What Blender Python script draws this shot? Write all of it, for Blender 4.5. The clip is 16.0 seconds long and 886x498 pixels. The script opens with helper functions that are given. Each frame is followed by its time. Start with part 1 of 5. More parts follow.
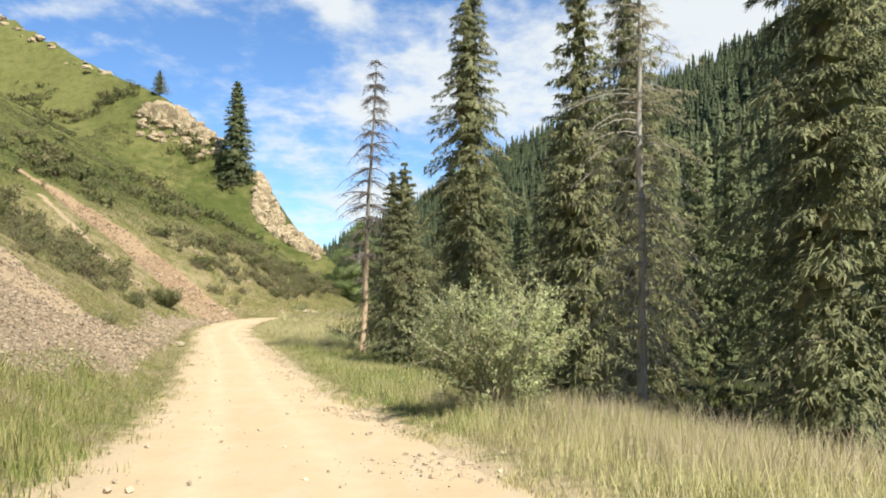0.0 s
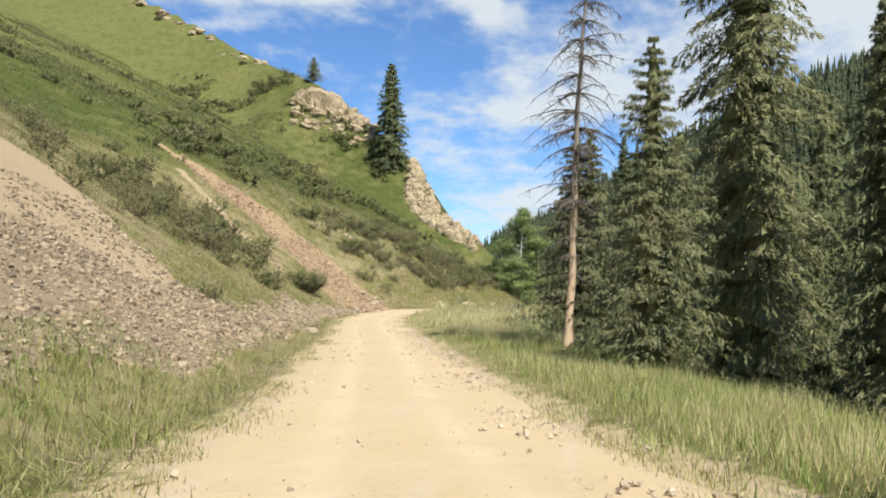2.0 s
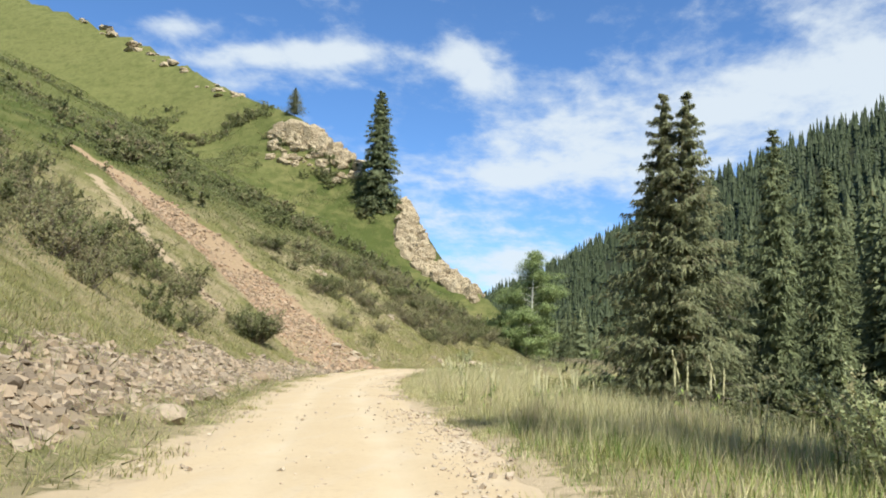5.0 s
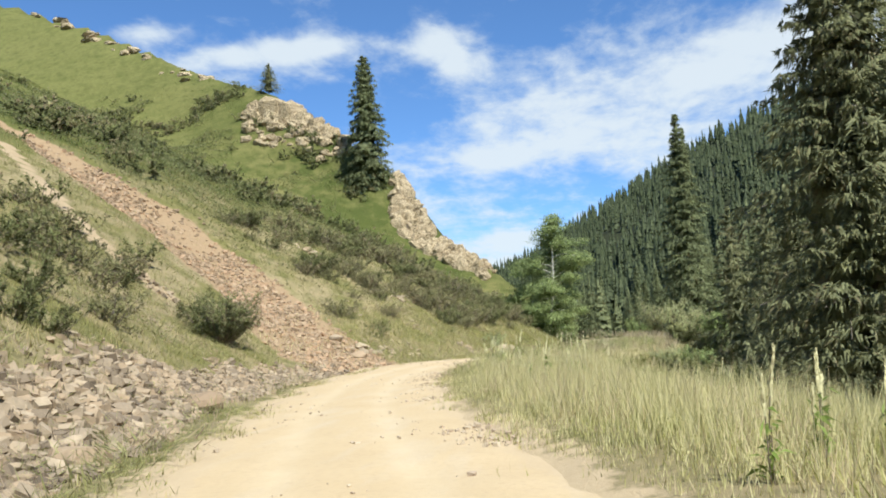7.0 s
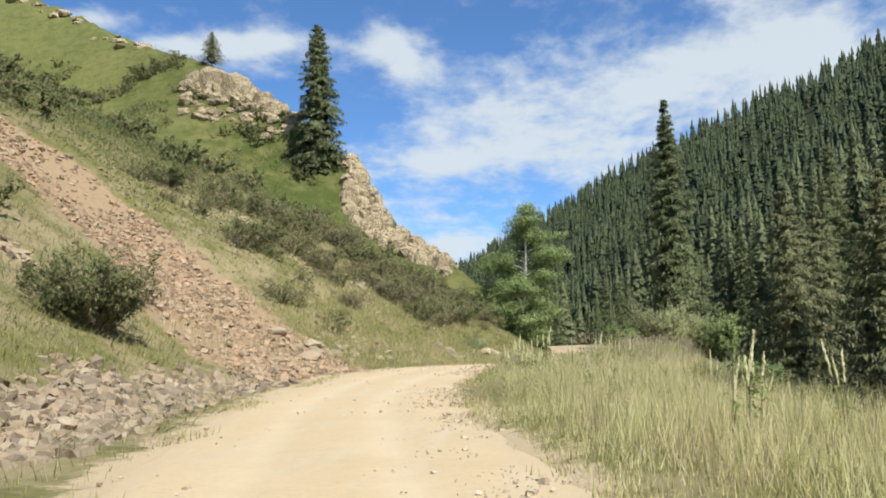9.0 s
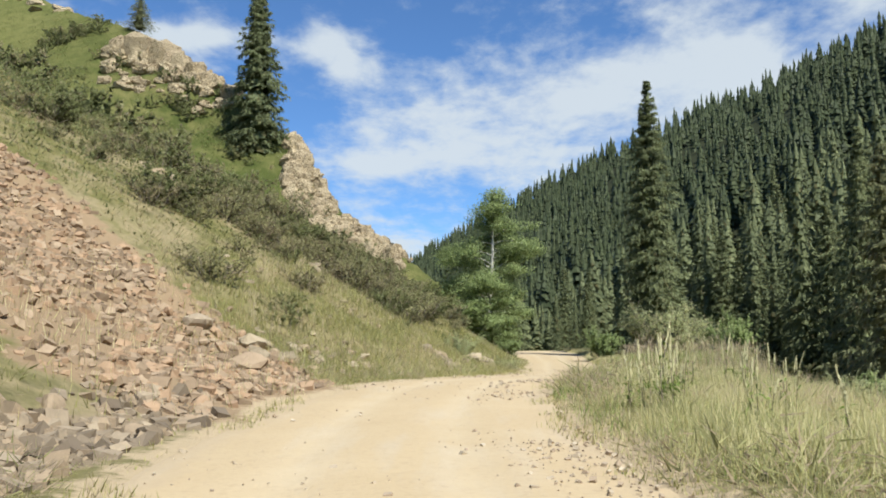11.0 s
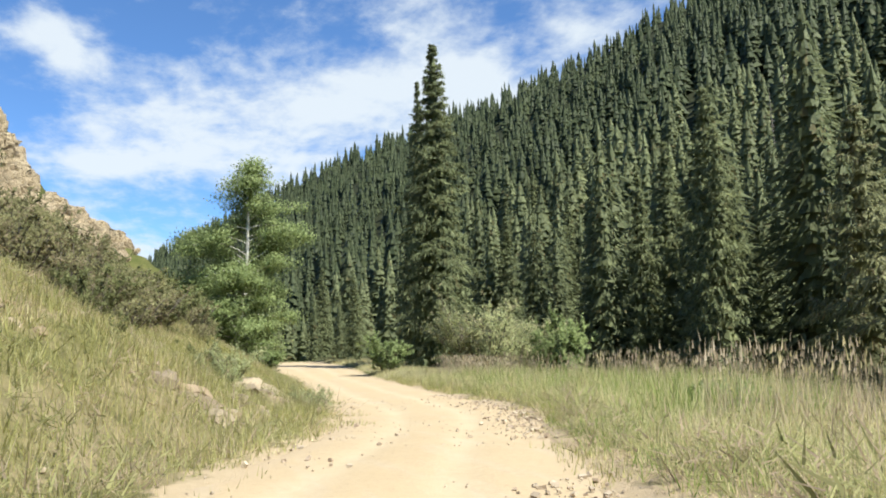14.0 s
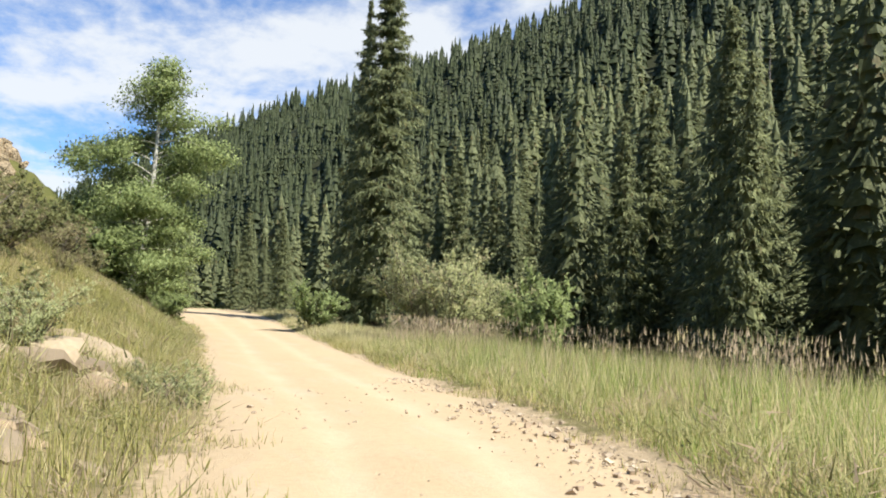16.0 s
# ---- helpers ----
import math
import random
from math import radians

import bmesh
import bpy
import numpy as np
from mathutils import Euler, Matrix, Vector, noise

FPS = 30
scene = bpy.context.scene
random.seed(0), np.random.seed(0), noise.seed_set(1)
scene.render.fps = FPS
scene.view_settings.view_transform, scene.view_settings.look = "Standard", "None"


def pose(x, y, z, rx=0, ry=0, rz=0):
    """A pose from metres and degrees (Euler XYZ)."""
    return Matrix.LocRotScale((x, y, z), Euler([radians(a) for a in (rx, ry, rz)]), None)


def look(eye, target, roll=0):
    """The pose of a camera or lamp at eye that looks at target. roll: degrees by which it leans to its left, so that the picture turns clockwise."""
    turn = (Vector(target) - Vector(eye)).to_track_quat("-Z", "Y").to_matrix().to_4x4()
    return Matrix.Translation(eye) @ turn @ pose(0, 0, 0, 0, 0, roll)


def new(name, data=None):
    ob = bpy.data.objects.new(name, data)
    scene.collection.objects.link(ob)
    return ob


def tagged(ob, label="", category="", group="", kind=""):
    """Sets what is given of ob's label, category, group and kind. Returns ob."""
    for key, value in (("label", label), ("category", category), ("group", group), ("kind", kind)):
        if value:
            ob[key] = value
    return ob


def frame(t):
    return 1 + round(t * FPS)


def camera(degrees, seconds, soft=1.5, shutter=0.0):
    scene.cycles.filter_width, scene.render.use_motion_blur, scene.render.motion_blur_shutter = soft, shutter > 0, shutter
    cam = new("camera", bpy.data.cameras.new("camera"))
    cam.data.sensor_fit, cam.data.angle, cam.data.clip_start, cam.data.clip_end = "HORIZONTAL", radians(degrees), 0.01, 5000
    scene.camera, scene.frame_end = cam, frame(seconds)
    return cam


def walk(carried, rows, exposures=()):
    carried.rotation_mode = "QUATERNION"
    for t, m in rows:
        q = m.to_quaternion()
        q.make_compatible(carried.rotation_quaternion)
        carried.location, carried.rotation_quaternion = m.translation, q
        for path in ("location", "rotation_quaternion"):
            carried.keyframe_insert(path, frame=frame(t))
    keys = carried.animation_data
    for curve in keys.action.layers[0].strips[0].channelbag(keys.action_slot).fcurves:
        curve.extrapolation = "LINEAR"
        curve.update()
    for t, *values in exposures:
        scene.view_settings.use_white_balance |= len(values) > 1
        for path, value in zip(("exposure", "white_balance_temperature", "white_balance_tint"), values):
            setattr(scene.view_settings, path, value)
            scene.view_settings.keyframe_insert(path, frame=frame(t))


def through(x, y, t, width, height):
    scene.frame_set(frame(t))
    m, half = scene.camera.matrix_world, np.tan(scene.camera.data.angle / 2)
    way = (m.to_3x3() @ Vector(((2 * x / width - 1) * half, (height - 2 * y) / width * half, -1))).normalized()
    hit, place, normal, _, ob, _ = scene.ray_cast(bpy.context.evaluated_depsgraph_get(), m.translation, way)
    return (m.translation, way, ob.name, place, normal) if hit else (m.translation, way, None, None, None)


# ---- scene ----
cam = camera(53.8, 16.0, soft=1.85)
METRES, EYE, TILT, LEAN, TURN = 125.0, 1.48, 3.3, 0.0, 0.0
ROWS = [
    (0.0, 0.0, 0.0, 0.0, 0.0, 0.0, 0.0),
    (0.5, -0.0058, 0.0343, -0.005, 4.3, -2.12, -0.97),
    (1.0, -0.0128, 0.0682, -0.0098, 6.23, -2.22, -0.09),
    (1.5, -0.0212, 0.1028, -0.0144, 7.93, -1.48, 0.99),
    (2.0, -0.0305, 0.1361, -0.0186, 9.84, 0.07, -0.35),
    (2.5, -0.0391, 0.1707, -0.0225, 9.17, 1.34, -0.52),
    (3.0, -0.0476, 0.2057, -0.0261, 9.01, 1.76, -1.2),
    (3.5, -0.0552, 0.2414, -0.0292, 9.13, 2.05, -1.5),
    (6.0, -0.0984, 0.4174, -0.0391, 8.6, 5.14, 1.27),
    (6.5, -0.1087, 0.4521, -0.0404, 8.57, 5.1, 3.51),
    (7.0, -0.1191, 0.4829, -0.0421, 8.67, 3.28, 3.52),
    (7.5, -0.1294, 0.5148, -0.0436, 9.39, 2.85, 0.57),
    (8.0, -0.1382, 0.5454, -0.0457, 8.45, 1.14, -1.03),
    (8.5, -0.1458, 0.5736, -0.0469, 6.26, 2.26, -0.0),
    (9.0, -0.1539, 0.6021, -0.0485, 4.84, 3.32, 1.5),
    (11.5, -0.1871, 0.7408, -0.0553, -2.17, 3.51, -0.25),
    (12.0, -0.1894, 0.768, -0.0563, -6.31, 3.66, 0.91),
    (12.5, -0.1912, 0.7962, -0.0572, -9.71, 2.24, 2.04),
    (13.0, -0.1915, 0.8208, -0.0581, -11.33, 5.15, 0.4),
    (13.5, -0.1903, 0.8455, -0.0589, -14.62, 4.92, 1.07),
    (14.0, -0.1886, 0.8731, -0.0595, -16.63, 3.89, 0.42),
    (14.5, -0.1851, 0.8969, -0.0598, -18.18, 5.35, -0.35),
    (15.0, -0.1806, 0.9193, -0.0608, -20.43, 6.31, -0.97),
    (15.5, -0.1741, 0.9447, -0.0624, -21.84, 4.92, -1.82),
    (16.0, -0.1674, 0.971, -0.0642, -21.15, 1.3, -3.62),
]
walk(cam, [(t, pose(0, 0, EYE, TILT, LEAN, TURN) @ pose(METRES * x, METRES * y, METRES * z, 90 + pitch, roll, yaw)) for t, x, y, z, yaw, pitch, roll in ROWS],
     exposures=((0, 1.05, 6800, 10), (1.0, 0.88, 6800, 10), (1.5, 0.85, 6700, 10), (3.5, 0.88, 6350, 9), (6, 0.93, 6300, 9), (7, 0.92, 6300, 8), (8, 0.6, 6350, 9), (9, 0.78, 6350, 9),
                (11.5, 0.73, 6300, 9), (12.5, 0.9, 6300, 9), (13.5, 0.98, 6350, 9), (15, 1.1, 6500, 11), (16, 1.06, 6650, 13)))


# ---------------------------------------------------------------- sky and sun
SUN_DIR = Vector((0.38, -0.49, 0.78)).normalized()
world = bpy.data.worlds.new("sky")
scene.world = world
world.use_nodes = True
wn, wl = world.node_tree.nodes, world.node_tree.links
wn.clear()


def wnode(kind, **values):
    n = wn.new(kind)
    for key, v in values.items():
        n.inputs[key].default_value = v
    return n


sky = wn.new("ShaderNodeTexSky")
sky.sky_type, sky.sun_disc = "NISHITA", False
sky.sun_elevation, sky.sun_rotation = math.asin(SUN_DIR.z), math.atan2(SUN_DIR.x, SUN_DIR.y)
sky.altitude, sky.air_density, sky.dust_density, sky.ozone_density = 2000, 1.0, 0.3, 2.5
way = wn.new("ShaderNodeTexCoord")
split = wn.new("ShaderNodeSeparateXYZ")
wl.new(way.outputs["Generated"], split.inputs[0])


def wmath(op, a, b):
    n = wn.new("ShaderNodeMath")
    n.operation = op
    for k, v in enumerate((a, b)):
        if isinstance(v, (int, float)):
            n.inputs[k].default_value = v
        else:
            wl.new(v, n.inputs[k])
    return n.outputs[0]


# clouds on a high flat layer
up = wmath("ADD", wmath("MAXIMUM", split.outputs[2], 0.0), 0.16)
layer = wn.new("ShaderNodeCombineXYZ")
wl.new(wmath("DIVIDE", split.outputs[0], up), layer.inputs[0])
wl.new(wmath("DIVIDE", split.outputs[1], up), layer.inputs[1])


def cloud(scale, detail, rough, shift, stretch, warp):
    m = wn.new("ShaderNodeMapping")
    m.inputs["Location"].default_value, m.inputs["Scale"].default_value = shift, stretch
    wl.new(layer.outputs[0], m.inputs[0])
    n = wnode("ShaderNodeTexNoise", Scale=scale, Detail=detail, Roughness=rough, Distortion=warp)
    wl.new(m.outputs[0], n.inputs["Vector"])
    return n.outputs["Fac"]


def bank(cx, cy, rx, ry, amount):
    """A soft patch of the layer where the clouds gather."""
    a = wmath("DIVIDE", wmath("SUBTRACT", layer_xy.outputs[0], cx), rx)
    b = wmath("DIVIDE", wmath("SUBTRACT", layer_xy.outputs[1], cy), ry)
    q = wmath("ADD", wmath("MULTIPLY", a, a), wmath("MULTIPLY", b, b))
    return wmath("MULTIPLY", wmath("POWER", 2.718, wmath("MULTIPLY", q, -1.0)), amount)


layer_xy = wn.new("ShaderNodeSeparateXYZ")
wl.new(layer.outputs[0], layer_xy.inputs[0])
big = cloud(1.3, 3, 0.5, (3.1, 0.4, 0), (1.0, 1.1, 1), 0.2)
puffs = cloud(4.2, 11, 0.6, (1.7, 5.2, 0), (1.15, 1.0, 1), 0.15)
wisps = cloud(11.0, 8, 0.62, (4.7, 2.2, 0), (1.3, 0.8, 1), 0.3)
mix = wmath("ADD", wmath("MULTIPLY", big, 0.35), wmath("ADD", wmath("MULTIPLY", puffs, 0.85), wmath("MULTIPLY", wisps, 0.34)))
# where the clouds gather and where the blue shows
for patch in ((-0.26, 1.87, 0.07, 0.08, 0.30), (-0.22, 2.02, 0.075, 0.10, 0.34), (-0.58, 1.81, 0.16, 0.065, 0.38), (-0.82, 1.65, 0.10, 0.05, 0.26), (-0.82, 1.79, 0.13, 0.06, 0.30),
              (-0.25, 2.65, 0.16, 0.12, 0.26), (-0.05, 2.14, 0.12, 0.12, 0.14), (0.0, 2.48, 0.2, 0.2, 0.20), (0.35, 2.12, 0.33, 0.17, 0.22), (0.62, 1.97, 0.25, 0.15, 0.22),
              (0.20, 2.62, 0.2, 0.25, 0.16), (-0.29, 3.66, 0.19, 0.33, 0.30), (-0.42, 3.07, 0.12, 0.12, 0.14), (-0.44, 2.10, 0.07, 0.06, 0.12), (-0.21, 2.57, 0.13, 0.22, 0.12),
              (-0.84, 1.92, 0.18, 0.05, 0.20), (0.0, 4.4, 3.5, 1.2, 0.14), (1.5, 1.9, 0.6, 0.5, 0.22), (0.35, 2.3, 0.5, 0.4, 0.12), (0.75, 1.75, 0.5, 0.25, 0.14),
              (0.19, 1.80, 0.36, 0.09, -0.12), (-0.36, 1.73, 0.07, 0.1, -0.24), (-0.39, 2.24, 0.09, 0.13, -0.18), (-0.06, 1.86, 0.075, 0.075, -0.14), (-0.61, 2.10, 0.1, 0.08, -0.14),
              (-0.5, 1.25, 1.2, 0.3, -0.16)):
    mix = wmath("ADD", mix, bank(*patch))
ramp = wn.new("ShaderNodeMapRange")
ramp.interpolation_type = "SMOOTHSTEP"
wl.new(mix, ramp.inputs["Value"])
ramp.inputs["From Min"].default_value, ramp.inputs["From Max"].default_value = 0.73, 1.13
cover = wn.new("ShaderNodeMix")
cover.data_type = "RGBA"
wl.new(wmath("MULTIPLY", ramp.outputs[0], 0.9), cover.inputs["Factor"])
deep = wn.new("ShaderNodeMix")
deep.data_type, deep.blend_type = "RGBA", "MULTIPLY"
deep.inputs["Factor"].default_value, deep.inputs["B"].default_value = 1.0, (0.60, 0.80, 0.97, 1)
wl.new(sky.outputs[0], deep.inputs["A"])
wl.new(deep.outputs["Result"], cover.inputs["A"])
cover.inputs["B"].default_value = (4.4, 4.75, 4.95, 1)
back = wnode("ShaderNodeBackground", Strength=0.098)
wl.new(cover.outputs["Result"], back.inputs["Color"])
wl.new(back.outputs[0], wn.new("ShaderNodeOutputWorld").inputs["Surface"])

sun = new("sun", bpy.data.lights.new("sun", "SUN"))
sun.data.energy, sun.data.angle, sun.data.color = 4.6, radians(0.6), (0.985, 0.962, 0.87)
sun.matrix_world = look((0, 0, 100), Vector((0, 0, 100)) - SUN_DIR)


# ---------------------------------------------------------------- lie of the land
def table(xs, ys, soft):
    """A smooth curve through a few stations, as a dense table for look-up."""
    grid = np.arange(-120.0, 700.0, 0.5)
    line = np.interp(grid, xs, ys)
    k = np.exp(-0.5 * (np.arange(-40, 41) * 0.5 / soft) ** 2)
    line = np.convolve(np.pad(line, 40, mode="edge"), k / k.sum(), mode="valid")
    return lambda y: np.interp(y, grid, line)


STATIONS = [-120, -40, 0, 11, 25, 33, 46, 56, 63, 71, 82, 95, 102, 110, 117, 124, 131, 150, 165, 182, 205, 230, 260, 400, 700]
road_left = table(STATIONS, [28, 8, -2.1, -4.8, -8.3, -10.1, -13.4, -16, -17.9, -20.2, -23.3, -26, -26.5, -26.2, -24.9,
                             -21.6, -19.6, -17.8, -16.2, -14.7, -14, -14, -22, -120, -330], 2.0)
road_right = table(STATIONS, [34, 13.5, 3.4, 1.2, -1.8, -4.6, -8.0, -10.7, -12.6, -15, -18, -20.4, -20.9, -20.6, -19.4,
                              -17.2, -14.6, -12.6, -10.5, -8.2, -6, -5.5, -14, -112, -322], 2.0)
road_height = table([-120, -20, 0, 8.6, 17.1, 25.9, 31, 52, 70, 93, 103, 109, 116, 131, 150, 182, 205, 228, 245, 262, 400, 700],
                    [3.0, 1.2, 0, -.73, -1.34, -1.78, -1.92, -1.87, -1.75, -1.57, -1.34, -1.14, -.98, -1.1, -1.1, -1.2, -.5,
                     .1, .1, -.5, -3, -6], 3.0)


def hash2(ix, iy, seed):
    n = (ix * 374761393 + iy * 668265263 + seed * 1442695041) & 0x7FFFFFFF
    n = ((n ^ (n >> 13)) * 1274126177) & 0x7FFFFFFF
    return ((n ^ (n >> 16)) & 0xFFFF) / 65535.0


def ripple(x, y, size, seed=0):
    """Smooth value noise from -1 to 1, with lumps of that size in metres."""
    x, y = np.asarray(x, float) / size + 1000.0, np.asarray(y, float) / size + 1000.0
    ix, iy = np.floor(x).astype(np.int64), np.floor(y).astype(np.int64)
    u, v = x - ix, y - iy
    u, v = u * u * (3 - 2 * u), v * v * (3 - 2 * v)
    a, b = hash2(ix, iy, seed), hash2(ix + 1, iy, seed)
    c, d = hash2(ix, iy + 1, seed), hash2(ix + 1, iy + 1, seed)
    return 2 * (a + (b - a) * u + (c - a) * v + (a - b - c + d) * u * v) - 1


def fbm(x, y, size, seed=0, octaves=3):
    return sum(ripple(x, y, size / 2 ** k, seed + k) / 2 ** k for k in range(octaves)) / 1.6


def step(a, b, v):
    s = np.clip((v - a) / (b - a), 0, 1)
    return s * s * (3 - 2 * s)


def along(points, x, y):
    """Distance to a line of points, the side (plus: to the left of its way), how far along (0 to 1) and the third value there."""
    best = np.full(np.shape(x), 1e9)
    side, far, val = np.zeros_like(best), np.zeros_like(best), np.zeros_like(best)
    n = len(points) - 1
    for i in range(n):
        (ax, ay, az), (bx, by, bz) = points[i], points[i + 1]
        dx, dy = bx - ax, by - ay
        s = np.clip(((x - ax) * dx + (y - ay) * dy) / (dx * dx + dy * dy), 0, 1)
        ex, ey = x - ax - s * dx, y - ay - s * dy
        d = np.hypot(ex, ey)
        m = d < best
        best = np.where(m, d, best)
        side = np.where(m, np.sign(dx * ey - dy * ex), side)
        far = np.where(m, (i + s) / n, far)
        val = np.where(m, az + s * (bz - az), val)
    return best, side, far, val


# the spur's crest, from the road up to the tops
CREST = [(-15, 196, -3), (-22, 201, 6), (-30, 209, 13), (-39, 218, 20), (-46, 224, 32), (-60, 233, 44), (-80, 247, 60), (-102, 263, 71),
         (-150, 290, 99), (-230, 330, 138), (-420, 420, 200)]
# red gully and the tan slide of the near bank
GULLY = [(-27.5, 108.5, 5.2), (-30.5, 112, 4.4), (-35.5, 115.5, 3.8), (-43.8, 119, 3.0), (-51, 118.5, 2.2), (-58, 120, .8)]


def land(x, y):
    x, y = np.asarray(x, float), np.asarray(y, float)
    base = road_height(y)
    dl, dr = road_left(y) - x, x - road_right(y)
    # left bank and hillside
    d = np.maximum(dl - 1.2 - 0.8 * ripple(x, y, 9, 5), 0)
    bank = 0.62 * np.minimum(d, 25) + 0.52 * np.clip(d - 25, 0, 140) + 0.2 * np.clip(d - 165, 0, 1e5)
    bank = np.sqrt(bank * bank + 0.16) - 0.4
    bank += np.clip(d / 25, 0, 1) * (1.3 * fbm(x, y, 22, 11) + 0.5 * fbm(x, y, 7, 14)) + np.clip(d / 4, 0, 1) * 0.16 * fbm(x, y, 2.2, 17)
    dist, side, far, top = along(CREST, x, y)
    near = side > 0
    spur = top - np.where(near, 0.86, 1.1) * dist + np.clip(dist / 6, 0, 1) * 1.2 * fbm(x, y, 16, 21) + 0.5 * fbm(x, y, 4, 23)
    spur = spur - base
    k = 9.0
    hill = np.where(dl > 0, np.maximum(bank, spur) + np.maximum(k - np.abs(bank - spur), 0) ** 2 / (4 * k) * (dl > 1), 0)
    gd, _, gf, gw = along(GULLY, x, y)
    hill -= 0.9 * np.exp(-(gd / np.maximum(gw, .5)) ** 2) * step(0.5, 6, dl)
    # right bank, stream bed and the wooded mountain
    fall = -2.3 * step(4.5, 14, dr) * (1 - 0.5 * step(150, 185, y)) + 0.12 * np.sin(np.clip(dr, 0, 3) * 1.05)
    s = 0.95 * (x - 22) + 0.31 * (y - 150) - 15
    rise = 0.66 * np.where(s > 0, np.sqrt(s * s + 900) - 30, 0)
    cap = np.interp(y, [0, 300, 500, 800, 950, 1110, 1400, 2400], [205, 203, 190, 186, 175, 111, 72, 40])
    cap = cap * (1 + 0.14 * step(0.54, 0.68, (x + 22) / np.maximum(y - 118, 1.0)))
    rise = np.where(rise > cap, cap - 0.35 * (rise - cap), rise)
    rise = np.maximum(rise, -20) + np.clip(s / 60, 0, 1) * (7 * fbm(x, y, 90, 31) + 2 * fbm(x, y, 30, 34))
    right = np.where(dr > 0, fall + np.clip(dr / 2, 0, 1) * 0.10 * fbm(x, y, 2.5, 41), 0)
    # the far side of the valley closes the view beyond the spur
    return base + hill + right + np.where(s > 0, rise, 0)


def ground_z(x, y):
    return float(land(x, y))


# ---------------------------------------------------------------- materials
class Nodes:
    """Short hand for building one node material."""

    def __init__(self, name, rough=0.8, spec=0.25):
        self.mat = bpy.data.materials.new(name)
        self.mat.use_nodes = True
        self.n, self.l = self.mat.node_tree.nodes, self.mat.node_tree.links
        self.out = self.n["Principled BSDF"]
        self.out.inputs["Roughness"].default_value = rough
        self.out.inputs["Specular IOR Level"].default_value = spec
        self.where = self.n.new("ShaderNodeNewGeometry")
        self.local = self.n.new("ShaderNodeTexCoord")

    def plug(self, socket, value):
        if isinstance(value, bpy.types.NodeSocket):
            self.l.new(value, socket)
        elif isinstance(value, tuple):
            socket.default_value = (*value, 1)[:4] if len(value) == 3 and socket.type == "RGBA" else value
        else:
            socket.default_value = value

    def noise(self, scale, detail=4, rough=0.6, local=False, stretch=None, warp=0.0):
        t = self.n.new("ShaderNodeTexNoise")
        src = self.local.outputs["Object"] if local else self.where.outputs["Position"]
        if stretch:
            m = self.n.new("ShaderNodeMapping")
            m.inputs["Scale"].default_value = stretch
            self.l.new(src, m.inputs[0])
            src = m.outputs[0]
        self.l.new(src, t.inputs["Vector"])
        for k, v in (("Scale", scale), ("Detail", detail), ("Roughness", rough), ("Distortion", warp)):
            t.inputs[k].default_value = v
        return t.outputs["Fac"]

    def cells(self, scale, local=False, feature="F1"):
        t = self.n.new("ShaderNodeTexVoronoi")
        t.feature = feature
        self.l.new(self.local.outputs["Object"] if local else self.where.outputs["Position"], t.inputs["Vector"])
        t.inputs["Scale"].default_value = scale
        return t

    def ramp(self, value, lo, hi, to=(0.0, 1.0)):
        m = self.n.new("ShaderNodeMapRange")
        self.plug(m.inputs["Value"], value)
        m.inputs["From Min"].default_value, m.inputs["From Max"].default_value = lo, hi
        m.inputs["To Min"].default_value, m.inputs["To Max"].default_value = to
        return m.outputs[0]

    def mix(self, fac, a, b, mode="MIX"):
        m = self.n.new("ShaderNodeMix")
        m.data_type, m.blend_type = "RGBA", mode
        self.plug(m.inputs["Factor"], fac)
        self.plug(m.inputs["A"], a)
        self.plug(m.inputs["B"], b)
        return m.outputs["Result"]

    def math(self, op, a, b=0.0):
        m = self.n.new("ShaderNodeMath")
        m.operation = op
        self.plug(m.inputs[0], a)
        self.plug(m.inputs[1], b)
        return m.outputs[0]

    def attr(self, name):
        a = self.n.new("ShaderNodeAttribute")
        a.attribute_name = name
        return a.outputs["Fac"]

    def island(self):
        return self.where.outputs["Random Per Island"]

    def each(self):
        return self.n.new("ShaderNodeObjectInfo").outputs["Random"]

    def bump(self, height, strength=0.5, far=0.05):
        b = self.n.new("ShaderNodeBump")
        b.inputs["Strength"].default_value, b.inputs["Distance"].default_value = strength, far
        self.l.new(height, b.inputs["Height"])
        self.l.new(b.outputs[0], self.out.inputs["Normal"])

    def done(self, colour):
        self.plug(self.out.inputs["Base Color"], colour)
        return self.mat


